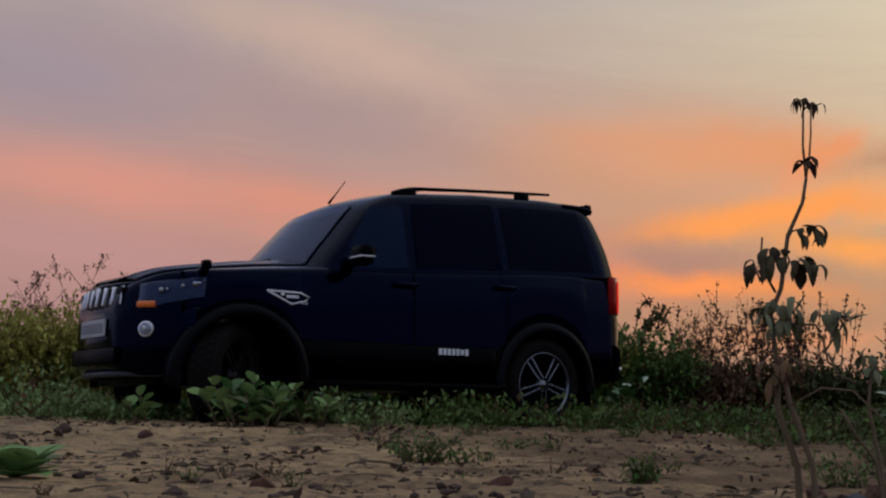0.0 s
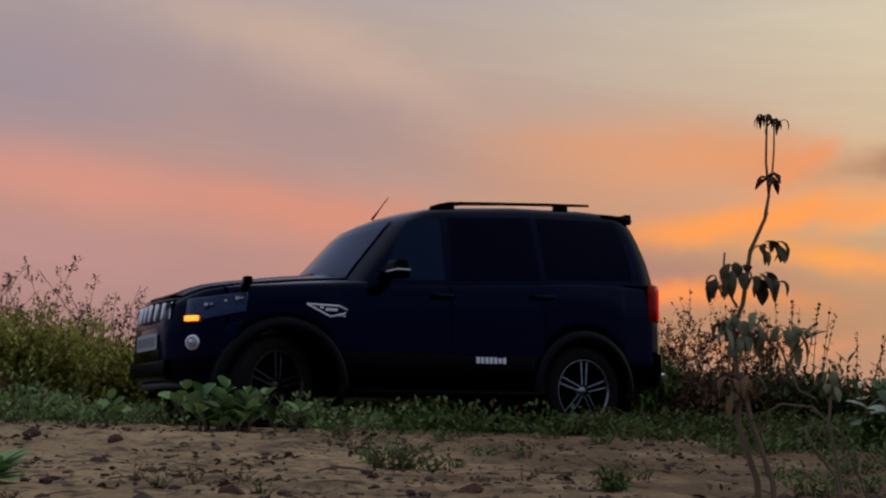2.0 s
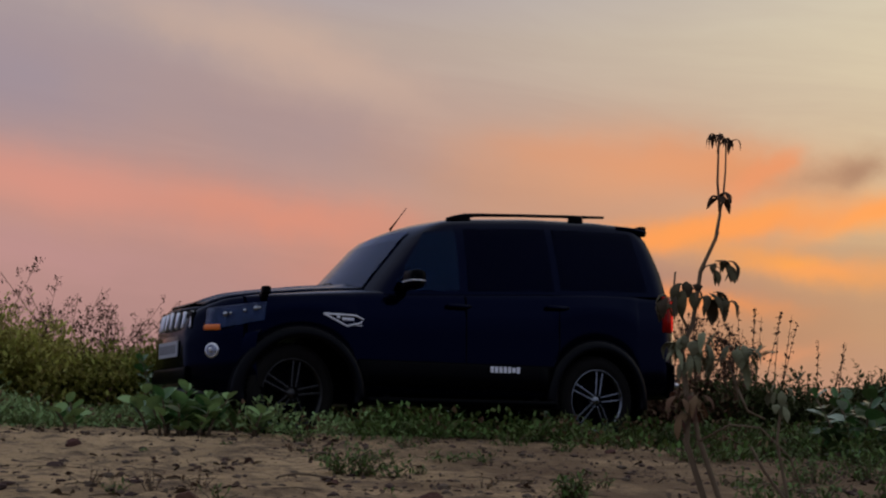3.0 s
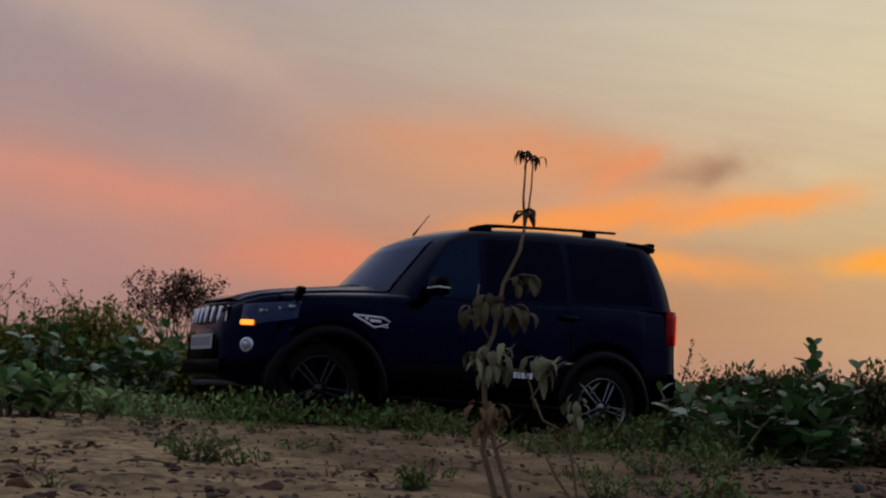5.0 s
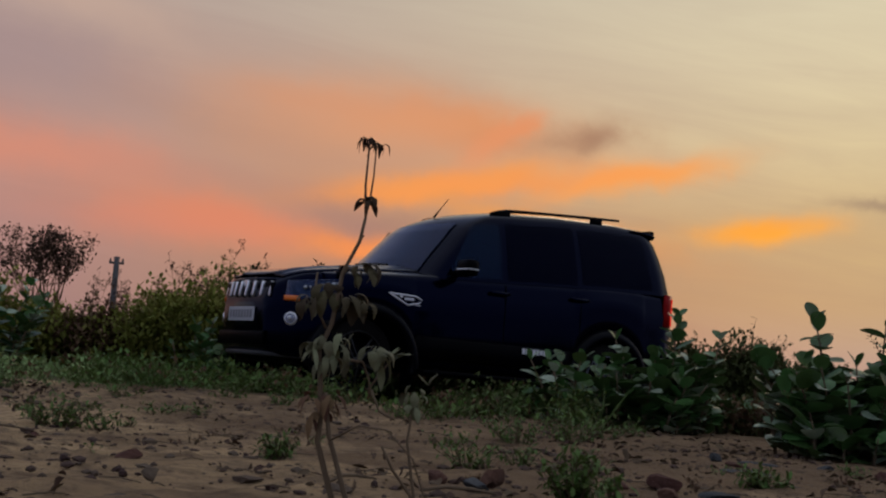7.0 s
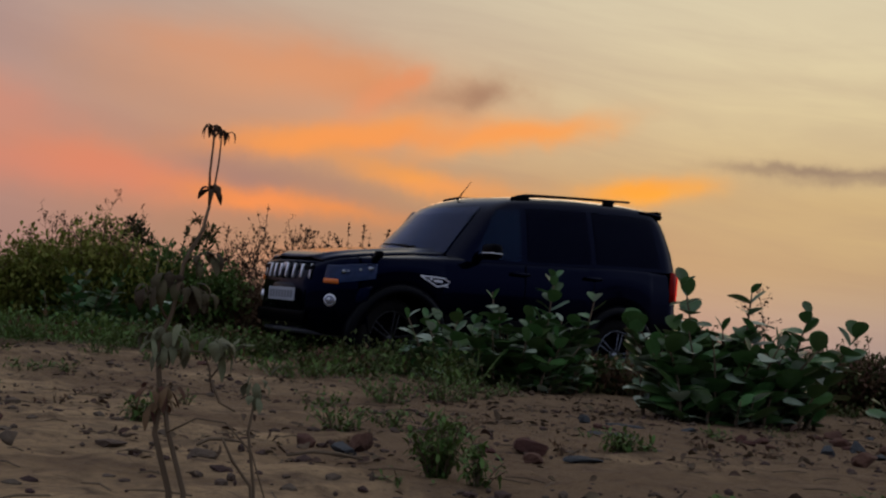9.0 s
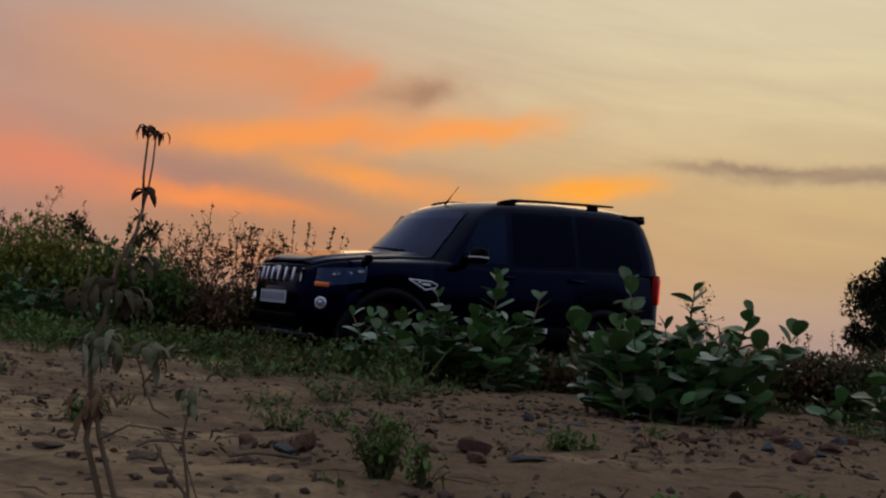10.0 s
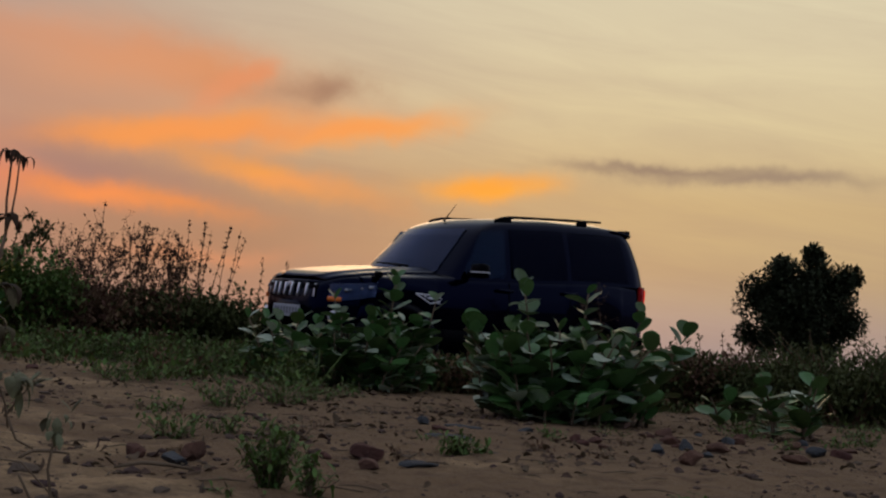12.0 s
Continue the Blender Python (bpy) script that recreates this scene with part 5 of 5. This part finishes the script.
    seed_weed(x, y, 1.25, "upright dead stalk with dry buds", random.Random(2))


seed_weeds()


def seed_shrub(x, y, height, spread, seed):
    """A round airy shrub: fanning wiry stems that fork twice, dotted with dark dry leaves."""
    rng = random.Random(seed)
    plant = tagged(new("seed_shrub"), "round airy shrub of wiry stems with small dark dry leaves", "shrub")
    plant.location = (x, y, ground_z(x, y) - 0.02)
    sg, lg = ([], []), ([], [])

    def dots(p, q, count):
        for _ in range(count):
            leaflet(lg, p.lerp(q, rng.uniform(0.15, 1.0)) + rand_dir(rng) * 0.012, rand_dir(rng, 0.2), (0, 0, 1), rng.uniform(0.035, 0.06), rng.uniform(0.022, 0.036))

    for _ in range(13):
        a, lean = rng.uniform(0, 2 * math.pi), rng.uniform(0.05, 1.0)
        top = Vector((math.cos(a) * lean * spread, math.sin(a) * lean * spread * 0.7, height * rng.uniform(0.82, 1.0) * (1 - 0.22 * lean * lean)))
        mid = Vector((top.x * 0.4, top.y * 0.4, top.z * 0.55))
        tube([(0, 0, 0), mid, top], [0.009, 0.006, 0.0025], 4, sg)
        dots(mid, top, 6)
        for _ in range(6):
            p = mid.lerp(top, rng.uniform(0.0, 0.9))
            q = p + (rand_dir(rng, 0.55) * rng.uniform(0.16, 0.36))
            tube([p, q], [0.004, 0.002], 3, sg)
            dots(p, q, 6)
            for _ in range(2):
                f = p.lerp(q, rng.uniform(0.3, 0.9))
                e = f + rand_dir(rng, 0.5) * rng.uniform(0.06, 0.16)
                tube([f, e], [0.0025, 0.0015], 3, sg)
                dots(f, e, 3)
    part("branch_work", sg, STEM_DRY, plant, kind="stuff")
    part("foliage", lg, LEAF_SEED, plant, kind="stuff")


def spike_weed(x, y, height, count, seed, lean=0.15):
    """Upright slender stalks, each a column of small dark leaves in pairs."""
    rng = random.Random(seed)
    plant = tagged(new("spike_weed"), "upright slender weed stalks set with dark leaf pairs", "weed", "spiky weeds")
    plant.location = (x, y, ground_z(x, y) - 0.02)
    for k in range(count):
        sg, lg = ([], []), ([], [])
        dx = (k - (count - 1) / 2) * 0.17 + rng.uniform(-0.07, 0.07)
        h = height * rng.uniform(0.72, 1.0)
        foot, top = Vector((dx * 0.35, rng.uniform(-0.1, 0.1), 0)), Vector((dx + lean * rng.uniform(0.3, 1.2), rng.uniform(-0.1, 0.1), h))
        mid = foot.lerp(top, 0.5) + Vector((rng.uniform(-0.1, 0.02), 0, 0))
        tube([foot, mid, top], [0.008, 0.006, 0.0025], 4, sg)
        z = 0.48
        while z < 1.0:
            p = mid.lerp(top, (z - 0.5) * 2) if z > 0.5 else mid
            for _ in range(3):
                leaflet(lg, p, rand_dir(rng, 0.5), (0, 0, 1), rng.uniform(0.04, 0.07), rng.uniform(0.025, 0.04))
            z += rng.uniform(0.03, 0.085)
        part("stalk", sg, STEM_DRY, plant)
        part("leaf_column", lg, LEAF_SEED, plant, kind="stuff")


def feather_bush(x, y, height, seed):
    """Arching thin branches hung with rows of small leaves."""
    rng = random.Random(seed)
    plant = tagged(new("feathery_bush"), "arching feathery branches with rows of small dark leaves", "shrub")
    plant.location = (x, y, ground_z(x, y) - 0.02)
    sg, lg = ([], []), ([], [])
    for k in range(11):
        a = rng.uniform(-0.9, 0.9) if k % 3 else math.pi + rng.uniform(-0.7, 0.7)
        reach, h = rng.uniform(0.35, 0.85), height * rng.uniform(0.66, 1.0)
        pts = [Vector((math.cos(a) * reach * f, math.sin(a) * reach * f, h * z)) for f, z in ((0, 0), (0.2, 0.5), (0.5, 0.88), (0.8, 1.0), (1.0, 0.97))]
        tube(pts, [0.012, 0.009, 0.006, 0.004, 0.002], 5, sg)
        for i in (1, 2, 3):
            for _ in range(22):
                f = rng.random()
                p = pts[i].lerp(pts[i + 1], f)
                leaflet(lg, p, rand_dir(rng, -0.15), (0, 0, 1), rng.uniform(0.06, 0.11), rng.uniform(0.03, 0.05))
    part("branch_work", sg, STEM_DRY, plant, kind="stuff")
    part("foliage", lg, LEAF_SCRUB, plant, kind="stuff")


seed_shrub(*at_bearing(14.0, 15.0), 1.74, 0.8, 61)
seed_shrub(*at_bearing(11.7, 15.3), 1.5, 0.5, 62)
seed_shrub(*at_bearing(15.8, 15.2), 1.5, 0.5, 63)
seed_shrub(*at_bearing(6.2, 15.2), 1.5, 0.6, 64)
spike_weed(*at_bearing(16.6, 15.1), 1.88, 4, 71)
spike_weed(*at_bearing(17.7, 15.0), 1.9, 4, 72)
spike_weed(*at_bearing(20.0, 15.2), 1.55, 3, 73)
feather_bush(*at_bearing(8.3, 14.8), 1.66, 81)


def bare_shrub(x, y, height):
    """A rounded twiggy shrub with scant leaves."""
    rng = random.Random(5)
    plant = tagged(new("bare_shrub"), "rounded twiggy shrub with scant brown leaves", "shrub")
    plant.location = (x, y, ground_z(x, y) - 0.02)
    sg, lg = ([], []), ([], [])

    def grow(p, d, length, r, level):
        q = p + d * length
        tube([p, p.lerp(q, 0.5) + rand_dir(rng) * length * 0.06, q], [r, r * 0.8, r * 0.6], 5, sg)
        if level == 1:
            for _ in range(6):
                leaflet(lg, p.lerp(q, rng.random()) + rand_dir(rng) * 0.06, rand_dir(rng), (0, 0, 1), rng.uniform(0.04, 0.07), rng.uniform(0.025, 0.04))
        if level == 0:
            for _ in range(10):
                leaflet(lg, q + rand_dir(rng) * 0.07, rand_dir(rng), (0, 0, 1), rng.uniform(0.04, 0.07), rng.uniform(0.025, 0.04))
            return
        for _ in range(4 if level > 1 else 3):
            grow(q, (d + rand_dir(rng) * 0.58 + Vector((0, 0, 0.12))).normalized(), length * rng.uniform(0.5, 0.72), r * 0.55, level - 1)

    for k in range(5):
        a = 2 * math.pi * k / 5
        grow(Vector((0, 0, 0)), Vector((math.cos(a) * 0.22, math.sin(a) * 0.22, 1)).normalized(), height * 0.5, 0.02, 3)
    part("branch_work", sg, STEM_DRY, plant, kind="stuff")
    part("foliage", lg, LEAF_SEED, plant, kind="stuff")


bare_shrub(-0.85, 17.5, 1.62)


def tree(x, y, height, width):
    """The dense round tree far off."""
    rng = random.Random(8)
    plant = tagged(new("tree"), "dense round dark-leaved tree standing on the plain", "tree")
    plant.location = (x, y, ground_z(x, y) - 0.05)
    tg = ([], [])
    tube([(0, 0, 0), (0.03, 0, 0.4), (-0.02, 0, 0.9), (0, 0, 1.6)], [0.11, 0.09, 0.07, 0.03], 8, tg)
    tube([(0.12, -0.1, 0), (0.3, -0.27, 0.6), (0.42, -0.38, 1.3)], [0.09, 0.07, 0.04], 8, tg)
    lg = ([], [])
    clumps = []
    for k in range(48):
        zz = 1 - 2 * (k + 0.5) / 48
        d = Vector((math.sqrt(1 - zz * zz) * math.cos(2.4 * k), math.sqrt(1 - zz * zz) * math.sin(2.4 * k), zz))
        q = rng.uniform(0.62, 0.86) if k % 3 else rng.uniform(0.2, 0.5)
        d = Vector([math.copysign(abs(c) ** 0.75, c) for c in d])
        p = Vector((d.x * width * 0.5 * q, d.y * width * 0.5 * q, height * 0.54 + d.z * height * 0.36 * q))
        clumps.append((p, width * rng.uniform(0.08, 0.15)))
        tube([(0, 0, 0.7), Vector((p.x * 0.5, p.y * 0.5, 0.5 * p.z + 0.5)), p], [0.035, 0.02, 0.008], 5, tg)
    clumps += [(Vector((0.17, -0.16, height * 0.92)), width * 0.075), (Vector((0.2, -0.2, height * 0.86)), width * 0.1), (Vector((-0.3, 0.3, height * 0.82)), width * 0.07), (Vector((0.8, -0.75, height * 0.78)), width * 0.08)]
    for _ in range(34000):
        c, r = rng.choice(clumps)
        p = c + rand_dir(rng) * r * 1.25 * rng.random() ** 0.45
        leaflet(lg, p, rand_dir(rng), (0, 0, 1), rng.uniform(0.08, 0.15), rng.uniform(0.05, 0.08))
    part("trunk", tg, BARK, plant, "dark bare trunk and limbs", True)
    part("crown", lg, LEAF_TREE, plant, "dense dark crown", kind="stuff")


tree(*at_bearing(43.7, 30), 3.5, 2.8)


def utility_pole(x, y, h):
    pole = tagged(new("utility_pole"), "slim grey utility pole with a crossarm far off", "pole")
    pole.location = (x, y, -0.45)
    part("shaft", tube([(0, 0, 0), (0, 0, h)], [0.2, 0.15], 10), POLE_GREY, pole, smooth=True)
    part("crossarm", box(0.8, 0.1, 0.12, (0, 0, h - 0.35), 0.02), POLE_GREY, pole)
    for k in (-0.33, 0, 0.33):
        part("insulator", tube([(k, 0, h - 0.3), (k, 0, h - 0.1)], [0.06, 0.04], 8), POLE_GREY, pole)


utility_pole(*at_bearing(-0.1, 70), 5.9)


# ---- stones and litter ----
def stone(x, y, sx, sy, sz, mat, label, seed, name="stone", yaw=0.0, sink=0.25):
    rng = random.Random(seed)
    bm = bmesh.new()
    bmesh.ops.create_icosphere(bm, subdivisions=3, radius=1.0)
    off = Vector((rng.uniform(0, 50), rng.uniform(0, 50), 0))
    flats = [(rand_dir(rng, 0.2), rng.uniform(0.42, 0.75)) for _ in range(11)]
    for v in bm.verts:
        p = v.co.copy()
        for n_, d in flats:
            over = p.dot(n_) - d
            if over > 0:
                p -= n_ * over * 0.97
        p *= 1 + 0.10 * noise.fractal(p * 2.2 + off, 1.0, 2.0, 3)
        v.co = Vector((p.x * sx / 2, p.y * sy / 2, p.z * sz / 2))
    ob = part(name, bm, mat)
    ob.matrix_basis = pose(x, y, ground_z(x, y) + sz * (0.5 - sink), 0, 0, yaw)
    return tagged(ob, label, "stone", "loose stones")


for k, (x, y, sx, sy, sz, mat, label) in enumerate((
        (-0.54, 3.78, 0.12, 0.10, 0.085, ROCK_BROWN, "dark brown angular stone half sunk in sand"),
        (0.2, 4.2, 0.115, 0.10, 0.065, ROCK_BROWN, "dark brown angular stone half sunk in sand"),
        (-2.2, 7.25, 0.15, 0.12, 0.075, CLOD, "brown earth clod on sand"),
        (-1.65, 6.95, 0.10, 0.09, 0.07, ROCK_BROWN, "small dark stone on sand"),
        (1.45, 7.7, 0.12, 0.1, 0.055, ROCK_BROWN, "small dark stone on sand"),
        (1.16, 3.92, 0.095, 0.08, 0.075, ROCK_BROWN, "reddish brown stone on sand"),
        (1.34, 3.86, 0.11, 0.09, 0.10, ROCK_BROWN, "upright reddish brown stone on sand"),
        (1.24, 3.72, 0.11, 0.09, 0.06, ROCK_GREY, "blue-grey stone on sand"),
        (2.02, 4.02, 0.15, 0.12, 0.09, ROCK_BROWN, "rounded dark brown stone on sand"),
        (1.9, 3.72, 0.14, 0.09, 0.05, ROCK_BROWN, "flat brown stone on sand"),
        (2.12, 3.85, 0.2, 0.10, 0.03, ROCK_GREY, "thin flat grey slab on sand"),
        (1.83, 3.95, 0.07, 0.06, 0.04, ROCK_BROWN, "small dark stone on sand"),
        (3.1, 5.75, 0.10, 0.08, 0.06, ROCK_GREY, "small dark grey stone on soil"),
        (3.25, 5.6, 0.22, 0.14, 0.03, ROCK_GREY, "thin flat grey slab on sand"),
        (3.0, 5.35, 0.10, 0.08, 0.05, ROCK_BROWN, "small dark stone on sand"),
        (2.85, 5.0, 0.25, 0.2, 0.025, ROCK_GREY, "thin flat grey slab on sand"),
        (4.05, 4.78, 0.14, 0.11, 0.08, ROCK_GREY, "rounded grey stone on soil"),
        (4.5, 5.55, 0.16, 0.13, 0.09, ROCK_BROWN, "dark brown stone on soil"),
        (4.3, 5.2, 0.10, 0.08, 0.05, ROCK_BROWN, "small dark stone on soil"),
        (4.75, 5.3, 0.12, 0.1, 0.06, ROCK_GREY, "small dark grey stone on soil"),
        (5.1, 5.6, 0.14, 0.1, 0.06, ROCK_BROWN, "dark brown stone on soil"),
        (0.53, 3.66, 0.12, 0.08, 0.035, CLOD, "flat earth clod on sand"),
        (0.75, 3.45, 0.14, 0.10, 0.05, CLOD, "flat earth clod on sand"),
        (0.25, 3.6, 0.08, 0.06, 0.05, CLOD, "brown earth clod on sand"),
        (0.0, 4.1, 0.06, 0.05, 0.035, CLOD, "brown earth clod on sand"),
        (-0.15, 5.1, 0.06, 0.05, 0.03, ROCK_BROWN, "small dark stone on sand"),
        (-1.4, 5.6, 0.1, 0.08, 0.04, CLOD, "brown earth clod on sand"),
        (-1.9, 5.9, 0.09, 0.07, 0.04, CLOD, "brown earth clod on sand"),
        (3.56, 4.15, 0.15, 0.12, 0.10, ROCK_BROWN, "dark brown angular stone half sunk in sand"),
        (4.8, 4.68, 0.14, 0.11, 0.085, ROCK_GREY, "blue-grey stone on soil"),
        (4.15, 5.05, 0.12, 0.1, 0.10, ROCK_BROWN, "upright dark brown stone on soil"),
        (3.7, 5.05, 0.09, 0.08, 0.05, ROCK_BROWN, "small dark stone on soil"),
        (4.45, 4.45, 0.16, 0.13, 0.06, ROCK_BROWN, "dark brown stone on soil"),
        (5.5, 6.0, 0.13, 0.1, 0.07, ROCK_BROWN, "dark brown stone on soil"),
        (5.0, 5.0, 0.18, 0.12, 0.05, ROCK_BROWN, "flat brown stone on sand"))):
    stone(x, y, sx, sy, sz, mat, label, 100 + k, yaw=RNG.uniform(0, 360))

# rubble by the milkweed
RUBBLE = random.Random(44)
for k in range(18):
    w = RUBBLE.uniform(0.06, 0.13)
    stone(RUBBLE.uniform(3.5, 5.6), RUBBLE.uniform(4.5, 5.9), w, w * RUBBLE.uniform(0.7, 1.0), w * RUBBLE.uniform(0.4, 0.7), ROCK_BROWN if k % 3 else ROCK_GREY,
          "dark brown stone on soil" if k % 3 else "small dark grey stone on soil", 300 + k, yaw=RUBBLE.uniform(0, 360))


def clods():
    """Crumbs of earth and pebbles too many to count."""
    rng = random.Random(17)
    verts, faces = [], []
    bm = bmesh.new()
    bmesh.ops.create_icosphere(bm, subdivisions=1, radius=1.0)
    bm.verts.ensure_lookup_table()
    vs = [v.co.copy() for v in bm.verts]
    fs = [tuple(v.index for v in f.verts) for f in bm.faces]
    bm.free()
    for _ in range(9000):
        y = 2.2 + 7.5 * rng.random() ** 0.8
        az = radians(rng.uniform(-23, 50))
        x = y * math.tan(az)
        if noise.noise(Vector((x * 1.3, y * 1.3, 2.0))) < rng.uniform(-0.5, 0.45):
            continue
        s = 0.004 + 0.016 * rng.random() ** 3
        if rng.random() < 0.02:
            s *= 1.8
        b = len(verts)
        f = (rng.uniform(0.8, 1.8), rng.uniform(0.8, 1.5), rng.uniform(0.45, 0.9))
        c, sn = math.cos(rng.uniform(0, 6.28)), math.sin(rng.uniform(0, 6.28))
        z = ground_z(x, y) + s * 0.15
        for v in vs:
            j = rng.uniform(0.75, 1.2)
            px, py = v.x * f[0] * s * j, v.y * f[1] * s * j
            verts.append((x + px * c - py * sn, y + px * sn + py * c, z + v.z * f[2] * s * j))
        faces += [tuple(b + i for i in q) for q in fs]
    g = part("clods", (verts, faces), CLOD)
    tagged(g, "crumbled earth clods and pebbles on the sand", "pebbles", kind="stuff")
    geo = ([], [])
    for _ in range(220):
        y = 2.2 + 6 * rng.random()
        x = y * math.tan(radians(rng.uniform(-22, 48)))
        a, l = rng.uniform(0, 6.28), rng.uniform(0.02, 0.09)
        z = ground_z(x, y) + 0.012
        d = Vector((math.cos(a), math.sin(a), 0)) * l
        p = Vector((x, y, z))
        tube([p - d, p + Vector((rng.gauss(0, 0.004), rng.gauss(0, 0.004), 0.006)), p + d], [0.002, 0.0025, 0.0015], 4, geo)
    g = part("litter", geo, STEM)
    tagged(g, "dry straw and twigs strewn on the sand", "litter", kind="stuff")

    # dead leaves; their dark flakes also stand in for shaded dips between clods
    geo = ([], [])
    count = 0
    while count < 2000:
        y = 2.2 + 6.2 * rng.random() ** 0.8
        x = y * math.tan(radians(rng.uniform(-23, 50)))
        dense = 0.26 - 0.45 * step(1.6, 3.2, x) * step(3.6, 4.6, y)
        if noise.noise(Vector((x * 2.1, y * 2.1, 6.0))) < dense + rng.uniform(-0.12, 0.12):
            if rng.random() > 0.02:
                continue
        d = rand_dir(rng, 0.25)
        d = Vector((d.x, d.y, abs(d.z) * 0.2)).normalized()
        size = rng.uniform(0.014, 0.06)
        leaf(geo, (x, y, ground_z(x, y) + 0.004), d, (rng.gauss(0, 0.5), rng.gauss(0, 0.5), 1), size, size * rng.uniform(0.3, 0.7), rng.uniform(-0.3, 0.5), rng.uniform(0.1, 0.5))
        count += 1
    g = part("leaf_litter", geo, LEAF_FALLEN, smooth=True)
    tagged(g, "dark curled dead leaves scattered over the sand", "leaf litter", kind="stuff")


clods()


def fallen_stick(x, y, length, yaw):
    g = tube([(-length / 2, 0, 0), (-length * 0.15, 0.012, 0.014), (length * 0.2, 0.004, 0.012), (length / 2, -0.03, 0.004)], [0.004, 0.006, 0.006, 0.003], 6)
    ob = part("stick", g, STEM, smooth=True)
    ob.matrix_basis = pose(x, y, ground_z(x, y) + 0.012, 0, 0, yaw)
    tagged(ob, "pale dry stick lying on the sand", "stick")


fallen_stick(1.12, 3.5, 0.22, -8)
fallen_stick(0.85, 3.75, 0.18, 40)
fallen_stick(-0.3, 5.3, 0.2, 15)


# ---- what moves ----
# seconds, place of the rear axle on the soil, pitch, roll, heading
CAR_ROWS = (
    (0.0, 0.333, 10.825, 0.053, 0.12, 0.84, 214.26),
    (0.5, 0.411, 10.874, 0.055, 0.26, 1.01, 213.50),
    (1.0, 0.554, 10.935, 0.059, 0.47, 1.20, 212.11),
    (1.5, 0.763, 11.043, 0.061, 0.72, 1.36, 210.27),
    (2.0, 0.991, 11.113, 0.062, 0.88, 1.43, 208.25),
    (2.5, 1.203, 11.173, 0.062, 0.94, 1.39, 206.66),
    (3.0, 1.474, 11.249, 0.057, 0.85, 1.26, 205.31),
    (5.0, 2.950, 11.543, -0.010, -0.44, 0.29, 200.57),
    (5.5, 3.243, 11.616, -0.013, -0.73, 0.16, 200.46),
    (6.0, 3.619, 11.738, -0.010, -0.98, 0.06, 200.29),
    (6.5, 4.014, 11.821, -0.008, -1.07, -0.08, 199.80),
    (7.0, 4.403, 11.935, -0.011, -0.93, -0.27, 199.22),
    (9.0, 6.055, 12.195, -0.032, 0.18, -1.05, 194.81),
    (9.5, 6.354, 12.252, -0.030, 0.11, -1.15, 193.93),
    (10.0, 6.591, 12.273, -0.032, 0.14, -1.20, 192.85),
    (10.5, 6.893, 12.351, -0.036, 0.30, -1.18, 192.17),
    (11.0, 7.251, 12.361, -0.036, 0.34, -1.18, 191.56),
    (11.5, 7.594, 12.370, -0.039, 0.34, -1.21, 190.91),
    (12.0, 7.900, 12.397, -0.042, 0.33, -1.25, 190.54),
)
STEER_ROWS = ((0.0, 38), (0.5, 37), (1.0, 34), (1.5, 28), (2.0, 21), (2.5, 14), (3.0, 9), (5.0, 3), (6.0, 2), (7.0, 4), (9.0, 8), (10.0, 7), (12.0, 5))
# times at which the turn indicator comes on and goes off
BLINKS = ((0.33, 0.72), (1.1, 1.44), (1.87, 2.15), (2.57, 2.9), (3.3, 3.65), (4.05, 4.4), (4.87, 5.15), (5.55, 5.92), (6.3, 6.7), (7.07, 7.4), (7.85, 8.15), (8.6, 8.95), (9.37, 9.67), (10.07, 10.4), (10.83, 11.18), (11.6, 11.9))


def motions():
    walk(car, [(t, pose(x, y, z, 0, 0, h) @ pose(0, 0, 0, 0, p, 0) @ pose(0, 0, 0, r, 0, 0)) for t, x, y, z, p, r, h in CAR_ROWS])
    ts = [r[0] for r in CAR_ROWS]
    gone = [0.0]
    for a, b in zip(CAR_ROWS, CAR_ROWS[1:]):
        gone.append(gone[-1] + math.hypot(b[1] - a[1], b[2] - a[2]))
    for wheel, ax, y, front in WHEELS:
        rows = []
        for k in range(49):
            t = k * 0.25
            spin = -math.degrees(float(np.interp(t, ts, gone)) / WHEEL_R)
            steer = lerp(t, STEER_ROWS) if front else 0.0
            rows.append((t, pose(ax + (0.055 if front else 0.0), y * (0.93 if front else 1.0), WHEEL_R, 0, 0, steer + (180 if y < 0 else 0)) @ pose(0, 0, 0, 0, spin * (-1 if y < 0 else 1), 0)))
        walk(wheel, rows)
    for bulb, side in BULBS:
        on = pose(3.311, side * 0.651, 0.85, 0, 0, side * -53)
        off = pose(3.311 - 0.055, side * (0.651 - 0.042), 0.85, 0, 0, side * -53)
        rows = []
        rows.append((0.0, on if BLINKS[0][0] == 0 else off))
        for a, b in BLINKS:
            if a > 0:
                rows += [(a - 0.034, off), (a, on)]
            if b < 12:
                rows += [(b, on), (b + 0.034, off)]
        rows.append((12.0, on if BLINKS[-1][1] >= 12 else off))
        walk(bulb, rows)


motions()
